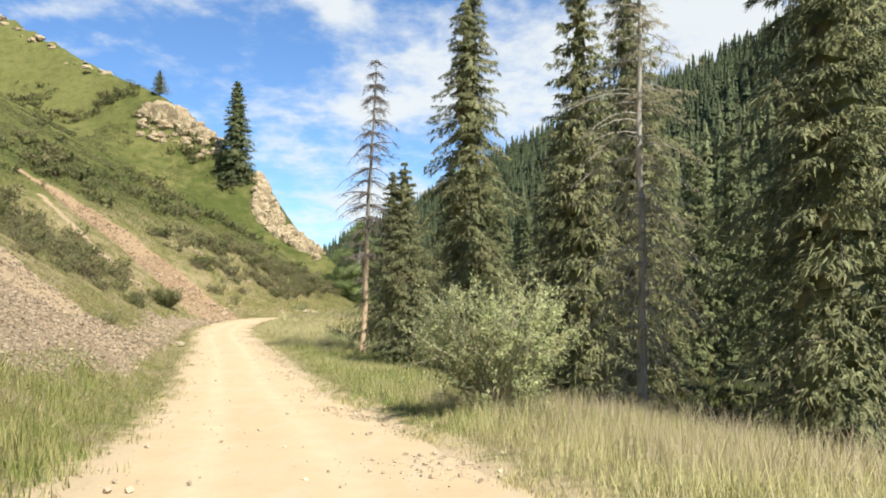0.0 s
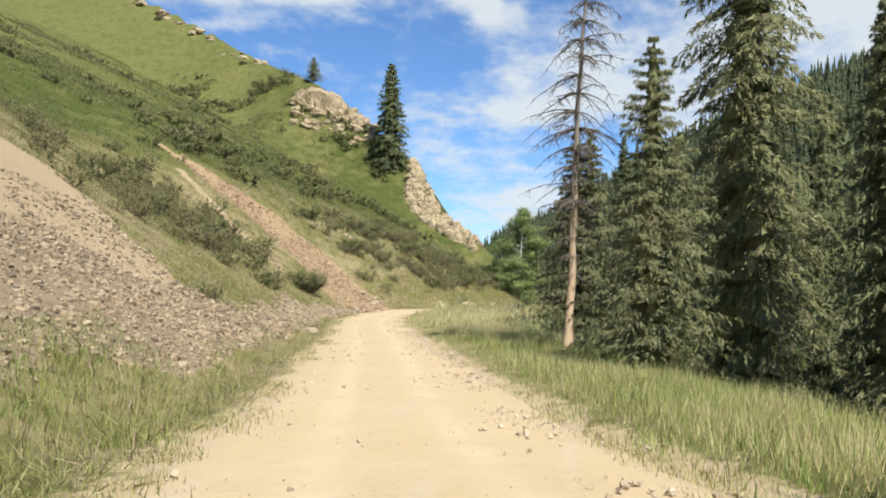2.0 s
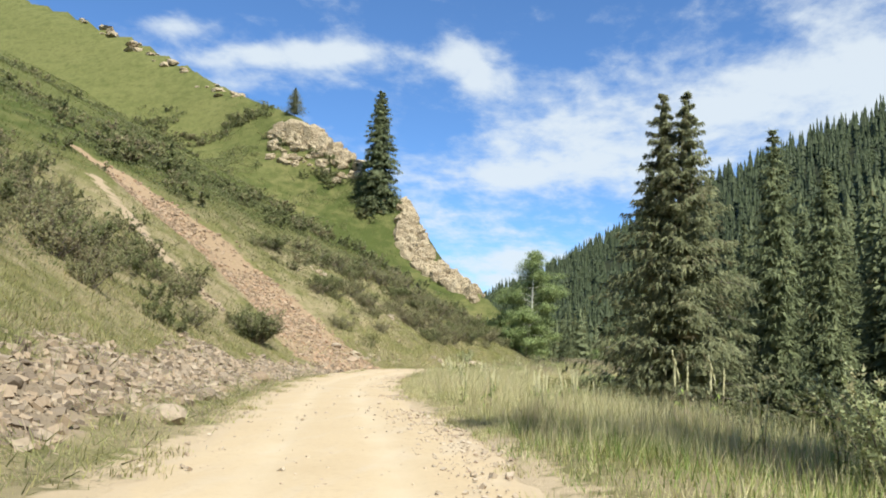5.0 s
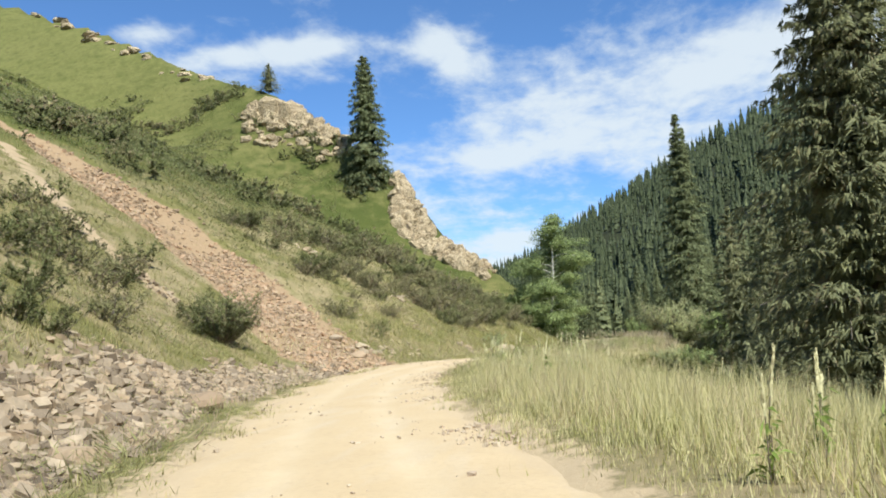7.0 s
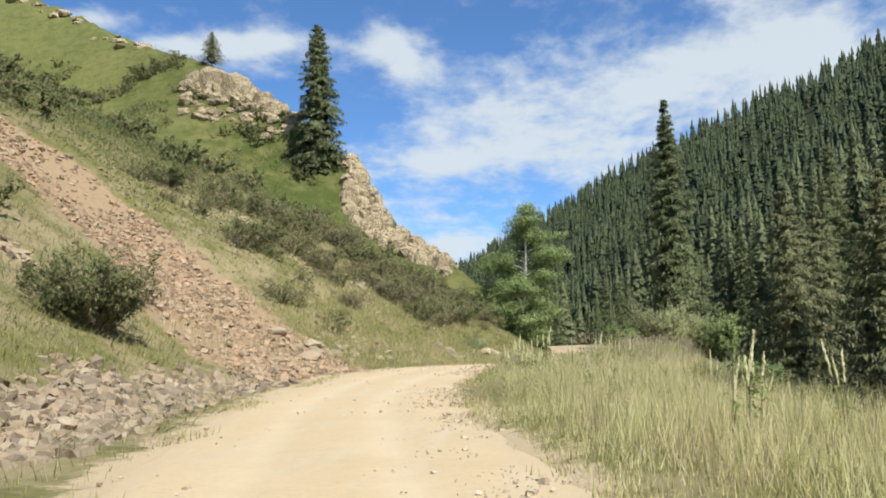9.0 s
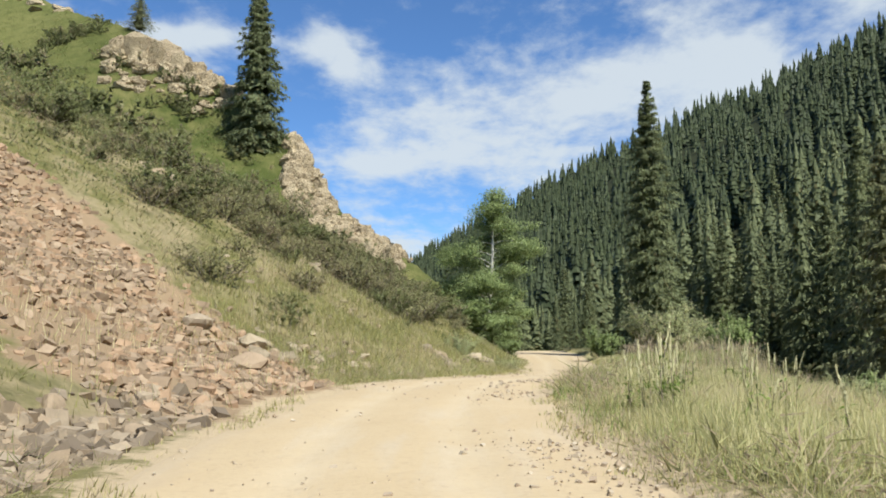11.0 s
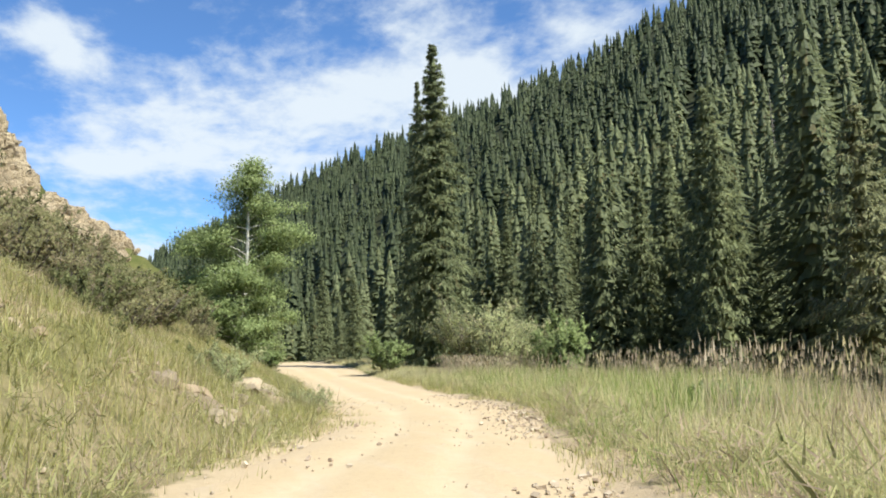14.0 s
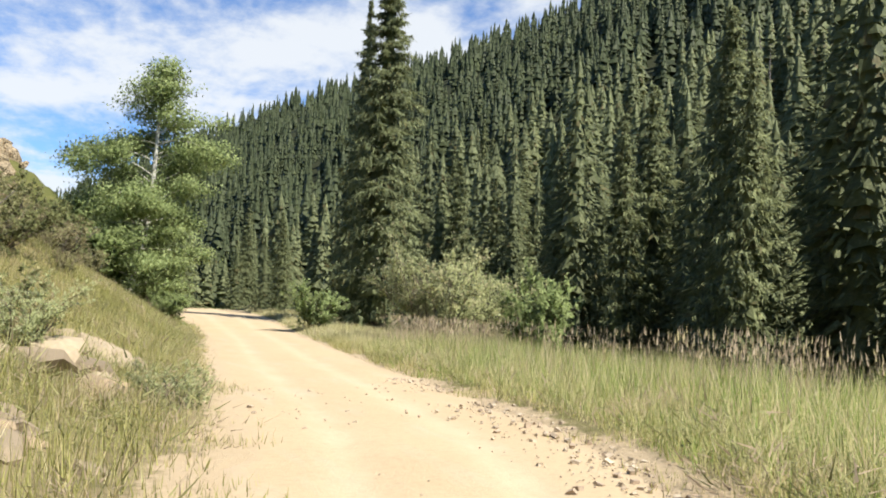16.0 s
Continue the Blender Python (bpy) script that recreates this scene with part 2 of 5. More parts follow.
def leaf_material(name, dark, light, dry=None, share=0.0, through=0.25, rough=0.55, grain=0.0):
    m = Nodes(name, rough, 0.1)
    c = m.mix(m.island(), dark, light)
    c = m.mix(m.ramp(m.each(), 0, 1, (0.0, 0.35)), c, dark)
    c = m.mix(m.ramp(m.attr("tone"), 0, 1, (0.0, 0.6)), c, tuple(0.75 * v for v in dark))
    if dry:
        patch = m.ramp(m.noise(0.6, 3), 0.45, 0.65)
        pick = m.math("LESS_THAN", m.math("FRACT", m.math("MULTIPLY", m.island(), 7.31)), m.math("MULTIPLY", patch, share * 2))
        c = m.mix(pick, c, dry)
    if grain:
        # close-set needles: light tips, and shade of the gaps between put into the colour
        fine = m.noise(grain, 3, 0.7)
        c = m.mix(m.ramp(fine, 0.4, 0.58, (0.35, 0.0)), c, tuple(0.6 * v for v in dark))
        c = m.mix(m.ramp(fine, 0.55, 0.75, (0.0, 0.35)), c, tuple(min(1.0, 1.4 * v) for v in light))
        m.bump(fine, 0.5, 0.25 / grain)
    m.done(c)
    # thin leaves let some light through
    t = m.n.new("ShaderNodeBsdfTranslucent")
    m.l.new(c, t.inputs["Color"])
    s = m.n.new("ShaderNodeMixShader")
    s.inputs[0].default_value = through
    m.l.new(m.out.outputs[0], s.inputs[1])
    m.l.new(t.outputs[0], s.inputs[2])
    m.l.new(s.outputs[0], m.n["Material Output"].inputs["Surface"])
    return m.mat


def ground_material():
    m = Nodes("hillside_turf", 0.95, 0.1)
    wide, mid, fine = m.noise(0.05, 3), m.noise(0.35, 5, 0.65), m.noise(6, 6, 0.7)
    green = m.mix(mid, (0.042, 0.058, 0.014), (0.088, 0.106, 0.028))
    olive = m.mix(fine, (0.118, 0.114, 0.040), (0.22, 0.20, 0.078))
    c = m.mix(m.ramp(m.math("ADD", m.math("MULTIPLY", wide, 0.6), m.math("MULTIPLY", mid, 0.6)), 0.57, 0.76), green, olive)
    c = m.mix(m.math("MULTIPLY", m.attr("pale"), m.ramp(mid, 0.25, 0.6, (0.35, 1.0))), c, m.mix(fine, (0.105, 0.112, 0.033), (0.185, 0.182, 0.066)))
    patchy = m.mix(m.ramp(m.noise(0.22, 5, 0.7), 0.43, 0.57, (0.0, 0.9)), olive, (0.31, 0.25, 0.145))
    c = m.mix(m.ramp(m.attr("lush"), 0.2, 0.8), patchy, c)
    c = m.mix(m.ramp(m.noise(0.9, 5, 0.7), 0.5, 0.66, (0.0, 0.6)), c, (0.062, 0.070, 0.022))
    c = m.mix(m.ramp(fine, 0.2, 0.8, (0.35, 0.0)), c, (0.05, 0.05, 0.018))
    soil = m.mix(m.noise(2.5, 6, 0.7), (0.265, 0.20, 0.125), (0.40, 0.312, 0.20))
    # browner soil under the scree, darkened to paint in shade between the stones
    soil = m.mix(m.ramp(m.attr("stony"), 0.3, 0.8), soil, m.mix(m.noise(3.5, 6, 0.7), (0.155, 0.12, 0.08), (0.295, 0.232, 0.155)))
    edge = m.math("ADD", m.attr("bare"), m.ramp(m.noise(1.4, 5, 0.7), 0.2, 0.8, (-0.35, 0.35)))
    c = m.mix(m.ramp(edge, 0.42, 0.58), c, soil)
    red = m.mix(m.noise(3.0, 6, 0.7), (0.21, 0.148, 0.088), (0.335, 0.242, 0.148))
    edge = m.math("ADD", m.attr("red"), m.ramp(m.noise(1.1, 5, 0.7), 0.2, 0.8, (-0.3, 0.3)))
    c = m.mix(m.ramp(edge, 0.4, 0.6), c, red)
    sand = m.mix(m.noise(7, 6, 0.7), (0.39, 0.30, 0.185), (0.46, 0.365, 0.24))
    edge = m.math("ADD", m.attr("sand"), m.ramp(m.noise(1.7, 6, 0.75), 0.25, 0.75, (-0.45, 0.45)))
    c = m.mix(m.ramp(edge, 0.4, 0.65), c, sand)
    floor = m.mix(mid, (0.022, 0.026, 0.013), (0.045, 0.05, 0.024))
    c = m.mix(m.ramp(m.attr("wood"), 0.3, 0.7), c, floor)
    m.bump(m.math("ADD", m.noise(4, 8, 0.75), m.math("MULTIPLY", m.noise(18, 4), 0.4)), 0.7, 0.09)
    return m.done(c)


def road_material():
    m = Nodes("pale_gravel_road", 0.95, 0.12)
    c = m.mix(m.noise(0.5, 5, 0.6), (0.405, 0.307, 0.183), (0.475, 0.375, 0.24))
    c = m.mix(m.ramp(m.noise(1.0, 4, 0.6, stretch=(1.6, 0.25, 1)), 0.52, 0.72, (0, 0.55)), c, (0.445, 0.373, 0.275))
    c = m.mix(m.ramp(m.noise(9, 7, 0.75), 0.5, 0.75, (0, 0.45)), c, (0.28, 0.205, 0.135))
    grit = m.cells(26)
    spot = m.math("LESS_THAN", grit.outputs["Distance"], 0.22)
    some = m.ramp(m.noise(1.3, 3), 0.5, 0.65)
    c = m.mix(m.math("MULTIPLY", m.math("MULTIPLY", spot, some), 0.6), c, (0.30, 0.23, 0.17))
    c = m.mix(m.math("MULTIPLY", m.attr("track"), m.ramp(m.noise(0.8, 4), 0.3, 0.7, (0.15, 0.6))), c, (0.505, 0.417, 0.287))
    edge = m.math("ADD", m.attr("verge"), m.ramp(m.noise(2.2, 5, 0.7), 0.2, 0.8, (-0.4, 0.4)))
    c = m.mix(m.ramp(edge, 0.5, 0.8, (0, 0.5)), c, (0.40, 0.315, 0.21))
    m.bump(m.math("ADD", m.noise(3, 6, 0.7), m.math("MULTIPLY", m.noise(40, 4), 0.25)), 0.5, 0.06)
    return m.done(c)


def stone_material(name, dark, light, tint):
    m = Nodes(name, 0.9, 0.2)
    pick = m.math("FRACT", m.math("ADD", m.island(), m.each()))
    c = m.mix(pick, dark, light)
    c = m.mix(m.math("LESS_THAN", m.math("FRACT", m.math("MULTIPLY", pick, 9.7)), 0.3), c, tint)
    c = m.mix(m.ramp(m.noise(7, 6, 0.7), 0.35, 0.75, (0.0, 0.5)), c, dark)
    m.bump(m.noise(22, 6, 0.7), 0.5, 0.03)
    return m.done(c)


def cliff_material():
    m = Nodes("warm_cliff_rock", 0.9, 0.12)
    c = m.mix(m.noise(0.35, 6, 0.7), (0.40, 0.315, 0.19), (0.64, 0.525, 0.35))
    c = m.mix(m.ramp(m.noise(0.8, 6, 0.7, stretch=(1, 1, 0.35)), 0.52, 0.75, (0, 0.6)), c, (0.46, 0.33, 0.19))
    c = m.mix(m.ramp(m.noise(2.2, 6, 0.75), 0.58, 0.68, (0, 0.5)), c, (0.22, 0.17, 0.11))
    c = m.mix(m.ramp(m.each(), 0, 1, (0, 0.4)), c, (0.33, 0.25, 0.165))
    joint = m.cells(1.1, feature="DISTANCE_TO_EDGE").outputs["Distance"]
    c = m.mix(m.ramp(joint, 0.0, 0.05, (0.35, 0.0)), c, (0.13, 0.10, 0.07))
    rough = m.math("ADD", m.noise(1.2, 9, 0.75), m.noise(0.9, 5, 0.8, stretch=(1.2, 1.2, 3.0), warp=1.5))
    m.bump(m.math("ADD", rough, m.math("MULTIPLY", m.ramp(joint, 0.0, 0.08), 0.4)), 1.0, 0.4)
    return m.done(c)


def bark_material(name, dark, light, tint=None, height=(0.0, 1.0)):
    m = Nodes(name, 0.9, 0.15)
    c = m.mix(m.noise(5, 6, 0.7, local=True, stretch=(3, 3, 0.6)), dark, light)
    if tint:
        z = m.n.new("ShaderNodeSeparateXYZ")
        m.l.new(m.local.outputs["Object"], z.inputs[0])
        lift = m.math("ADD", z.outputs[2], m.ramp(m.noise(1.2, 4, local=True), 0.2, 0.8, (-2.0, 2.0)))
        c = m.mix(m.ramp(lift, height[0], height[1], (0.85, 0.0)), c, tint)
        c = m.mix(m.ramp(m.noise(2.6, 5, 0.7, local=True, stretch=(1.4, 1.4, 0.8)), 0.56, 0.63, (0.0, 0.75)), c, dark)
    m.bump(m.noise(9, 6, 0.7, local=True, stretch=(3, 3, 0.5)), 0.8, 0.04)
    return m.done(c)


def birch_bark_material():
    m = Nodes("white_birch_bark", 0.7, 0.3)
    c = m.mix(m.noise(3, 4, local=True), (0.36, 0.34, 0.29), (0.58, 0.55, 0.48))
    c = m.mix(m.ramp(m.noise(4, 5, 0.7, local=True, stretch=(0.6, 0.6, 5)), 0.62, 0.7), c, (0.06, 0.05, 0.04))
    return m.done(c)


TURF, ROAD = ground_material(), road_material()
GREY_STONE = stone_material("grey_brown_scree", (0.125, 0.096, 0.068), (0.40, 0.32, 0.222), (0.33, 0.25, 0.165))
RED_STONE = stone_material("red_brown_scree", (0.185, 0.132, 0.085), (0.40, 0.30, 0.20), (0.37, 0.25, 0.155))
CLIFF = cliff_material()
SPRUCE_BARK = bark_material("grey_spruce_bark", (0.10, 0.085, 0.07), (0.26, 0.225, 0.185))
GREY_BARK = bark_material("pale_grey_bark", (0.22, 0.20, 0.17), (0.50, 0.465, 0.41))
DEAD_BARK = bark_material("bleached_dead_wood", (0.11, 0.095, 0.08), (0.33, 0.295, 0.25), (0.56, 0.405, 0.27), (2.5, 9.0))
BANK_ROCK = stone_material("pale_bank_rock", (0.19, 0.15, 0.10), (0.40, 0.325, 0.22), (0.33, 0.25, 0.16))
DRY_TWIG = bark_material("dry_grey_twigs", (0.085, 0.072, 0.062), (0.22, 0.19, 0.165))
PALE_TWIG = bark_material("pale_willow_bark", (0.22, 0.19, 0.14), (0.44, 0.39, 0.30))
TWIG = bark_material("grey_twig_bark", (0.10, 0.08, 0.06), (0.24, 0.20, 0.15))
PALE_GRAVEL = stone_material("pale_road_gravel", (0.33, 0.265, 0.19), (0.50, 0.42, 0.31), (0.36, 0.28, 0.20))
BIRCH_BARK = birch_bark_material()
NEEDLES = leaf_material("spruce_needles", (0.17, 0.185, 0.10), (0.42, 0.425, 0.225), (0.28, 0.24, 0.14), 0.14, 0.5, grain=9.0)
DULL_NEEDLES = leaf_material("sparse_grey_spruce_needles", (0.20, 0.19, 0.12), (0.46, 0.43, 0.28), (0.42, 0.36, 0.26), 0.5, 0.5)
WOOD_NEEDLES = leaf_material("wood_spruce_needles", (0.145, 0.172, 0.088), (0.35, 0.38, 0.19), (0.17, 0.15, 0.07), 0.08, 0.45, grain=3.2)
# plain far crowns: darker colour stands in for the self-shadow of full boughs
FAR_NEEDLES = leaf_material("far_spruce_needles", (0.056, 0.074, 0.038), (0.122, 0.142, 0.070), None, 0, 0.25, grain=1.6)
WILLOW = leaf_material("silvery_willow_leaves", (0.29, 0.33, 0.145), (0.66, 0.69, 0.40), (0.52, 0.48, 0.28), 0.2, 0.55)
BIRCH_LEAF = leaf_material("fresh_birch_leaves", (0.20, 0.26, 0.10), (0.45, 0.52, 0.235), None, 0, 0.55)
SHRUB = leaf_material("dull_green_shrub_leaves", (0.135, 0.152, 0.066), (0.28, 0.295, 0.13), (0.26, 0.235, 0.135), 0.2, 0.5)
BROWN_SHRUB = leaf_material("brownish_shrub_leaves", (0.195, 0.190, 0.092), (0.389, 0.375, 0.190), (0.29, 0.24, 0.15), 0.35, 0.5)
GREY_LEAF = leaf_material("grey_green_bush_leaves", (0.28, 0.31, 0.14), (0.60, 0.61, 0.34), (0.48, 0.44, 0.26), 0.25, 0.55)
HERB = leaf_material("mixed_bank_herbs", (0.25, 0.255, 0.105), (0.53, 0.51, 0.25), (0.48, 0.38, 0.27), 0.4, 0.5)
SEED = bark_material("pale_seed_head", (0.40, 0.375, 0.20), (0.66, 0.62, 0.38))
STRAW = leaf_material("tall_straw_grass", (0.44, 0.415, 0.19), (0.82, 0.76, 0.45), (0.56, 0.46, 0.30), 0.25, 0.5, 0.6)
GRASS = leaf_material("green_verge_grass", (0.25, 0.255, 0.085), (0.51, 0.48, 0.19), (0.48, 0.41, 0.21), 0.35, 0.5, 0.6)
LUSH = leaf_material("lush_green_grass", (0.15, 0.22, 0.05), (0.36, 0.45, 0.13), (0.44, 0.41, 0.18), 0.25, 0.5, 0.6)
PINK_SEED = leaf_material("brownish_seed_grass", (0.360, 0.282, 0.195), (0.624, 0.538, 0.390), (0.50, 0.44, 0.24), 0.4, 0.5, 0.7)
HILL_GRASS = leaf_material("hillside_grass", (0.080, 0.104, 0.024), (0.175, 0.192, 0.052), (0.22, 0.195, 0.08), 0.3, 0.5, 0.7)
DRY_HILL = leaf_material("dry_bank_grass", (0.132, 0.135, 0.046), (0.295, 0.28, 0.11), (0.36, 0.295, 0.15), 0.45, 0.5, 0.7)


# ---------------------------------------------------------------- building helpers
rng = np.random.default_rng(7)


def mesh_data(name, verts, faces, mat, smooth=False, normals=None):
    """One mesh from arrays: verts (n, 3), faces (m, 3) or (m, 4); foliage takes the rounded normals of its crown."""
    me = bpy.data.meshes.new(name)
    verts, faces = np.ascontiguousarray(verts, np.float32), np.ascontiguousarray(faces, np.int32)
    if normals is not None:
        turn = np.cross(verts[faces[:, 1]] - verts[faces[:, 0]], verts[faces[:, 2]] - verts[faces[:, 0]])
        back = (turn * normals[faces[:, 0]]).sum(1) < 0
        faces[back] = faces[back][:, ::-1]
        smooth = True
    k = faces.shape[1]
    me.vertices.add(len(verts))
    me.vertices.foreach_set("co", verts.ravel())
    me.loops.add(faces.size)
    me.loops.foreach_set("vertex_index", faces.ravel())
    me.polygons.add(len(faces))
    me.polygons.foreach_set("loop_start", np.arange(0, faces.size, k, dtype=np.int32))
    me.polygons.foreach_set("use_smooth", np.full(len(faces), smooth))
    me.update(calc_edges=True)
    me.materials.append(mat)
    if normals is not None:
        me.normals_split_custom_set_from_vertices(np.ascontiguousarray(normals, np.float32))
    return me


def rounded(v, per, centre=(0, 0, 0), flat=0.0, up=0.45, jitter=0.3):
    """Normals that turn outward from an axis (flat 0) or a middle (flat 1), one for each piece of that many vertices."""
    n = v.reshape(-1, per, 3).mean(1) - np.asarray(centre, float)
    n[:, 2] *= flat
    n = unit(unit(n) + [0, 0, up] + rng.normal(0, jitter, n.shape))
    return np.repeat(n, per, 0)


def layer_of(me, name, values):
    me.attributes.new(name, "FLOAT", "POINT").data.foreach_set("value", np.ascontiguousarray(values, np.float32))


def part(name, data, parent, label=""):
    ob = new(name, data)
    ob.parent = parent
    return tagged(ob, label)


def join(*pieces):
    """Pieces (verts, faces) laid into one pair of arrays."""
    vs, fs, n = [], [], 0
    for v, f in pieces:
        vs.append(v)
        fs.append(f + n)
        n += len(v)
    return np.concatenate(vs), np.concatenate(fs)


def tube(points, radii, sides=7):
    """A tapered limb along points, as quads."""
    p = np.asarray(points, float)
    t = np.gradient(p, axis=0)
    t /= np.linalg.norm(t, axis=1)[:, None] + 1e-9
    ref = np.where(np.abs(t[:, 2:3]) > 0.9, [[1.0, 0, 0]], [[0, 0, 1.0]])
    a = np.cross(t, ref)
    a /= np.linalg.norm(a, axis=1)[:, None] + 1e-9
    b = np.cross(t, a)
    ang = np.linspace(0, 2 * np.pi, sides, endpoint=False)
    r = np.asarray(radii, float)[:, None, None]
    v = p[:, None] + r * (a[:, None] * np.cos(ang)[None, :, None] + b[:, None] * np.sin(ang)[None, :, None])
    n = len(p)
    i, j = np.meshgrid(np.arange(n - 1), np.arange(sides), indexing="ij")
    k = (j + 1) % sides
    f = np.stack([i * sides + j, i * sides + k, (i + 1) * sides + k, (i + 1) * sides + j], -1).reshape(-1, 4)
    return v.reshape(-1, 3), f


def unit(v):
    return v / (np.linalg.norm(v, axis=-1, keepdims=True) + 1e-9)


def sprays(at, way, length, width, sag=0.12):
    """Narrow leaf-shaped pieces (a kite of two triangles each, folded a little) from their roots along their ways."""
    n = len(at)
    way = unit(way)
    side = unit(np.cross(way, rng.normal(size=(n, 3)) * 0.6 + [0, 0, 1.0]))
    low = np.cross(side, way)
    length, width = np.broadcast_to(length, n)[:, None], np.broadcast_to(width, n)[:, None]
    mid = at + way * length * 0.45
    a, c = at, at + way * length - low * 0 + np.array([0, 0, -1.0]) * sag * length
    b, d = mid + side * width * 0.5, mid - side * width * 0.5 + low * width * 0.2
    v = np.stack([a, b, c, d], 1).reshape(-1, 3)
    f = np.arange(4 * n).reshape(n, 4)
    return v, f


def slivers(at, way, length, width, sag=0.12):
    """Narrow pointed pieces of one triangle each, for tufts of needles."""
    n = len(at)
    way = unit(way)
    side = unit(np.cross(way, rng.normal(size=(n, 3)) * 0.6 + [0, 0, 1.0])) * (width / 2)[:, None]
    tip = at + way * length[:, None] + np.array([0, 0, -1.0]) * (sag * length)[:, None]
    return np.stack([at - side, at + side, tip], 1).reshape(-1, 3), np.arange(3 * n).reshape(n, 3)


def spruce_crown(height, radius, whorls, per, twigs, needles, size, bottom=0.06, droop=0.5, thin=0.06, taper=0.7, lean=(0, 0), slim=0.2, fan=0.4):
    """Whorls of drooping boughs; each is a fan of side twigs hung with tufts of needles. Returns leaf arrays, their normals and the limbs' numbers."""
    f = np.repeat(bottom + (0.985 - bottom) * np.linspace(0, 1, whorls) ** 0.92, per) + rng.normal(0, 0.006, whorls * per)
    f = np.clip(f, bottom, 0.99)
    az = (np.repeat(rng.random(whorls) * 6.283, per) + np.tile(np.arange(per), whorls) * 6.283 / per + rng.normal(0, 0.3, len(f)))
    lump = 1 + 0.16 * np.sin(2 * az + 7 * f + rng.random() * 6) + 0.12 * np.sin(3 * az - 17 * f)
    length = radius * (1 - f) ** taper * rng.uniform(0.62, 1.14, len(f)) * lump + 0.006 * height
    length *= np.interp(f, [bottom, bottom + 0.1], [0.72, 1.0])
    keep = rng.random(len(f)) > thin
    f, az, length = f[keep], az[keep], length[keep]
    n = len(f)
    out = np.stack([np.cos(az), np.sin(az), np.zeros(n)], 1)
    across = np.stack([-out[:, 1], out[:, 0], np.zeros(n)], 1)
    root = np.stack([lean[0] * f * height, lean[1] * f * height, f * height], 1)
    sags = droop * rng.uniform(0.6, 1.35, n) * (0.4 + 0.75 * (1 - f))
    # side twigs along each bough
    s = (np.arange(twigs) + rng.random((n, twigs))) / twigs * 0.94 + 0.08
    side = np.where(rng.random((n, twigs)) < 0.5, -1.0, 1.0)
    reach = length[:, None] * fan * np.clip(1.12 - s, 0.05, 1) ** 0.6 * np.clip(s * 3.2, 0, 1) * rng.uniform(0.6, 1.25, s.shape)
    p = root[:, None] + out[:, None] * (length[:, None] * s)[..., None]
    p[..., 2] += length[:, None] * (0.22 * s - sags[:, None] * s * s + 0.10 * s ** 4)
    arm = across[:, None] * (0.85 * side)[..., None] + out[:, None] * 0.5
    u = rng.uniform(0.05, 1.0, (n, twigs, needles))
    at = p[:, :, None] + arm[:, :, None] * (reach[..., None] * u)[..., None] + rng.normal(0, 0.05 * size + 0.0006 * height, (n, twigs, needles, 3))
    at[..., 2] -= reach[..., None] * (0.1 * u + 0.45 * u * u)
    way = arm[:, :, None] * 0.5 + out[:, None, None] * 0.25 + np.array([0, 0, -1.0]) * rng.uniform(0.0, 1.1, u.shape)[..., None] + rng.normal(0, 0.3, at.shape)
    shade = unit(out[:, None, None] * 0.6 + across[:, None, None] * (side * 0.25)[:, :, None, None] + np.array([0, 0, 0.55]) + rng.normal(0, 0.3, at.shape))
    small = np.broadcast_to((0.5 + 0.5 * np.minimum(1, 2.0 * (1 - f)))[:, None, None], u.shape).ravel()
    leaves = slivers(at.reshape(-1, 3), way.reshape(-1, 3), size * small * rng.uniform(0.6, 1.4, u.size), size * small * slim * rng.uniform(0.7, 1.3, u.size))
    return leaves, np.repeat(shade.reshape(-1, 3), 3, 0), (root, out, length, sags, f)


def skirts(height, radius, tiers, sides, taper=0.8, bottom=0.04, lean=(0, 0)):
    """The dense inside of a crown, or a whole far tree: ragged skirts of boughs one above the other, as loose triangles."""
    f = bottom + (0.96 - bottom) * (np.arange(tiers) + rng.uniform(-0.3, 0.3, tiers)) / tiers
    ang = (np.arange(sides)[None] + rng.uniform(-0.35, 0.35, (tiers, sides))) * 6.283 / sides + rng.random((tiers, 1)) * 6.283
    r = (radius * (1 - f) ** taper + 0.006 * height)[:, None] * np.where(rng.random((tiers, sides)) < 0.5, rng.uniform(0.45, 0.75, (tiers, sides)), rng.uniform(0.8, 1.2, (tiers, sides)))
    z = (f * height)[:, None] - 0.45 * r * rng.uniform(0.4, 1.2, (tiers, sides))
    ring = np.stack([r * np.cos(ang) + lean[0] * z, r * np.sin(ang) + lean[1] * z, z], -1)
    top = np.minimum(f + 1.9 * (1 - bottom) / tiers + 0.02, 1.0) * height
    tip = np.stack([lean[0] * top, lean[1] * top, top], -1)[:, None] + np.zeros_like(ring)
    v = np.stack([ring, np.roll(ring, -1, 1), tip], 2).reshape(-1, 3)
    return v, np.arange(len(v)).reshape(-1, 3)


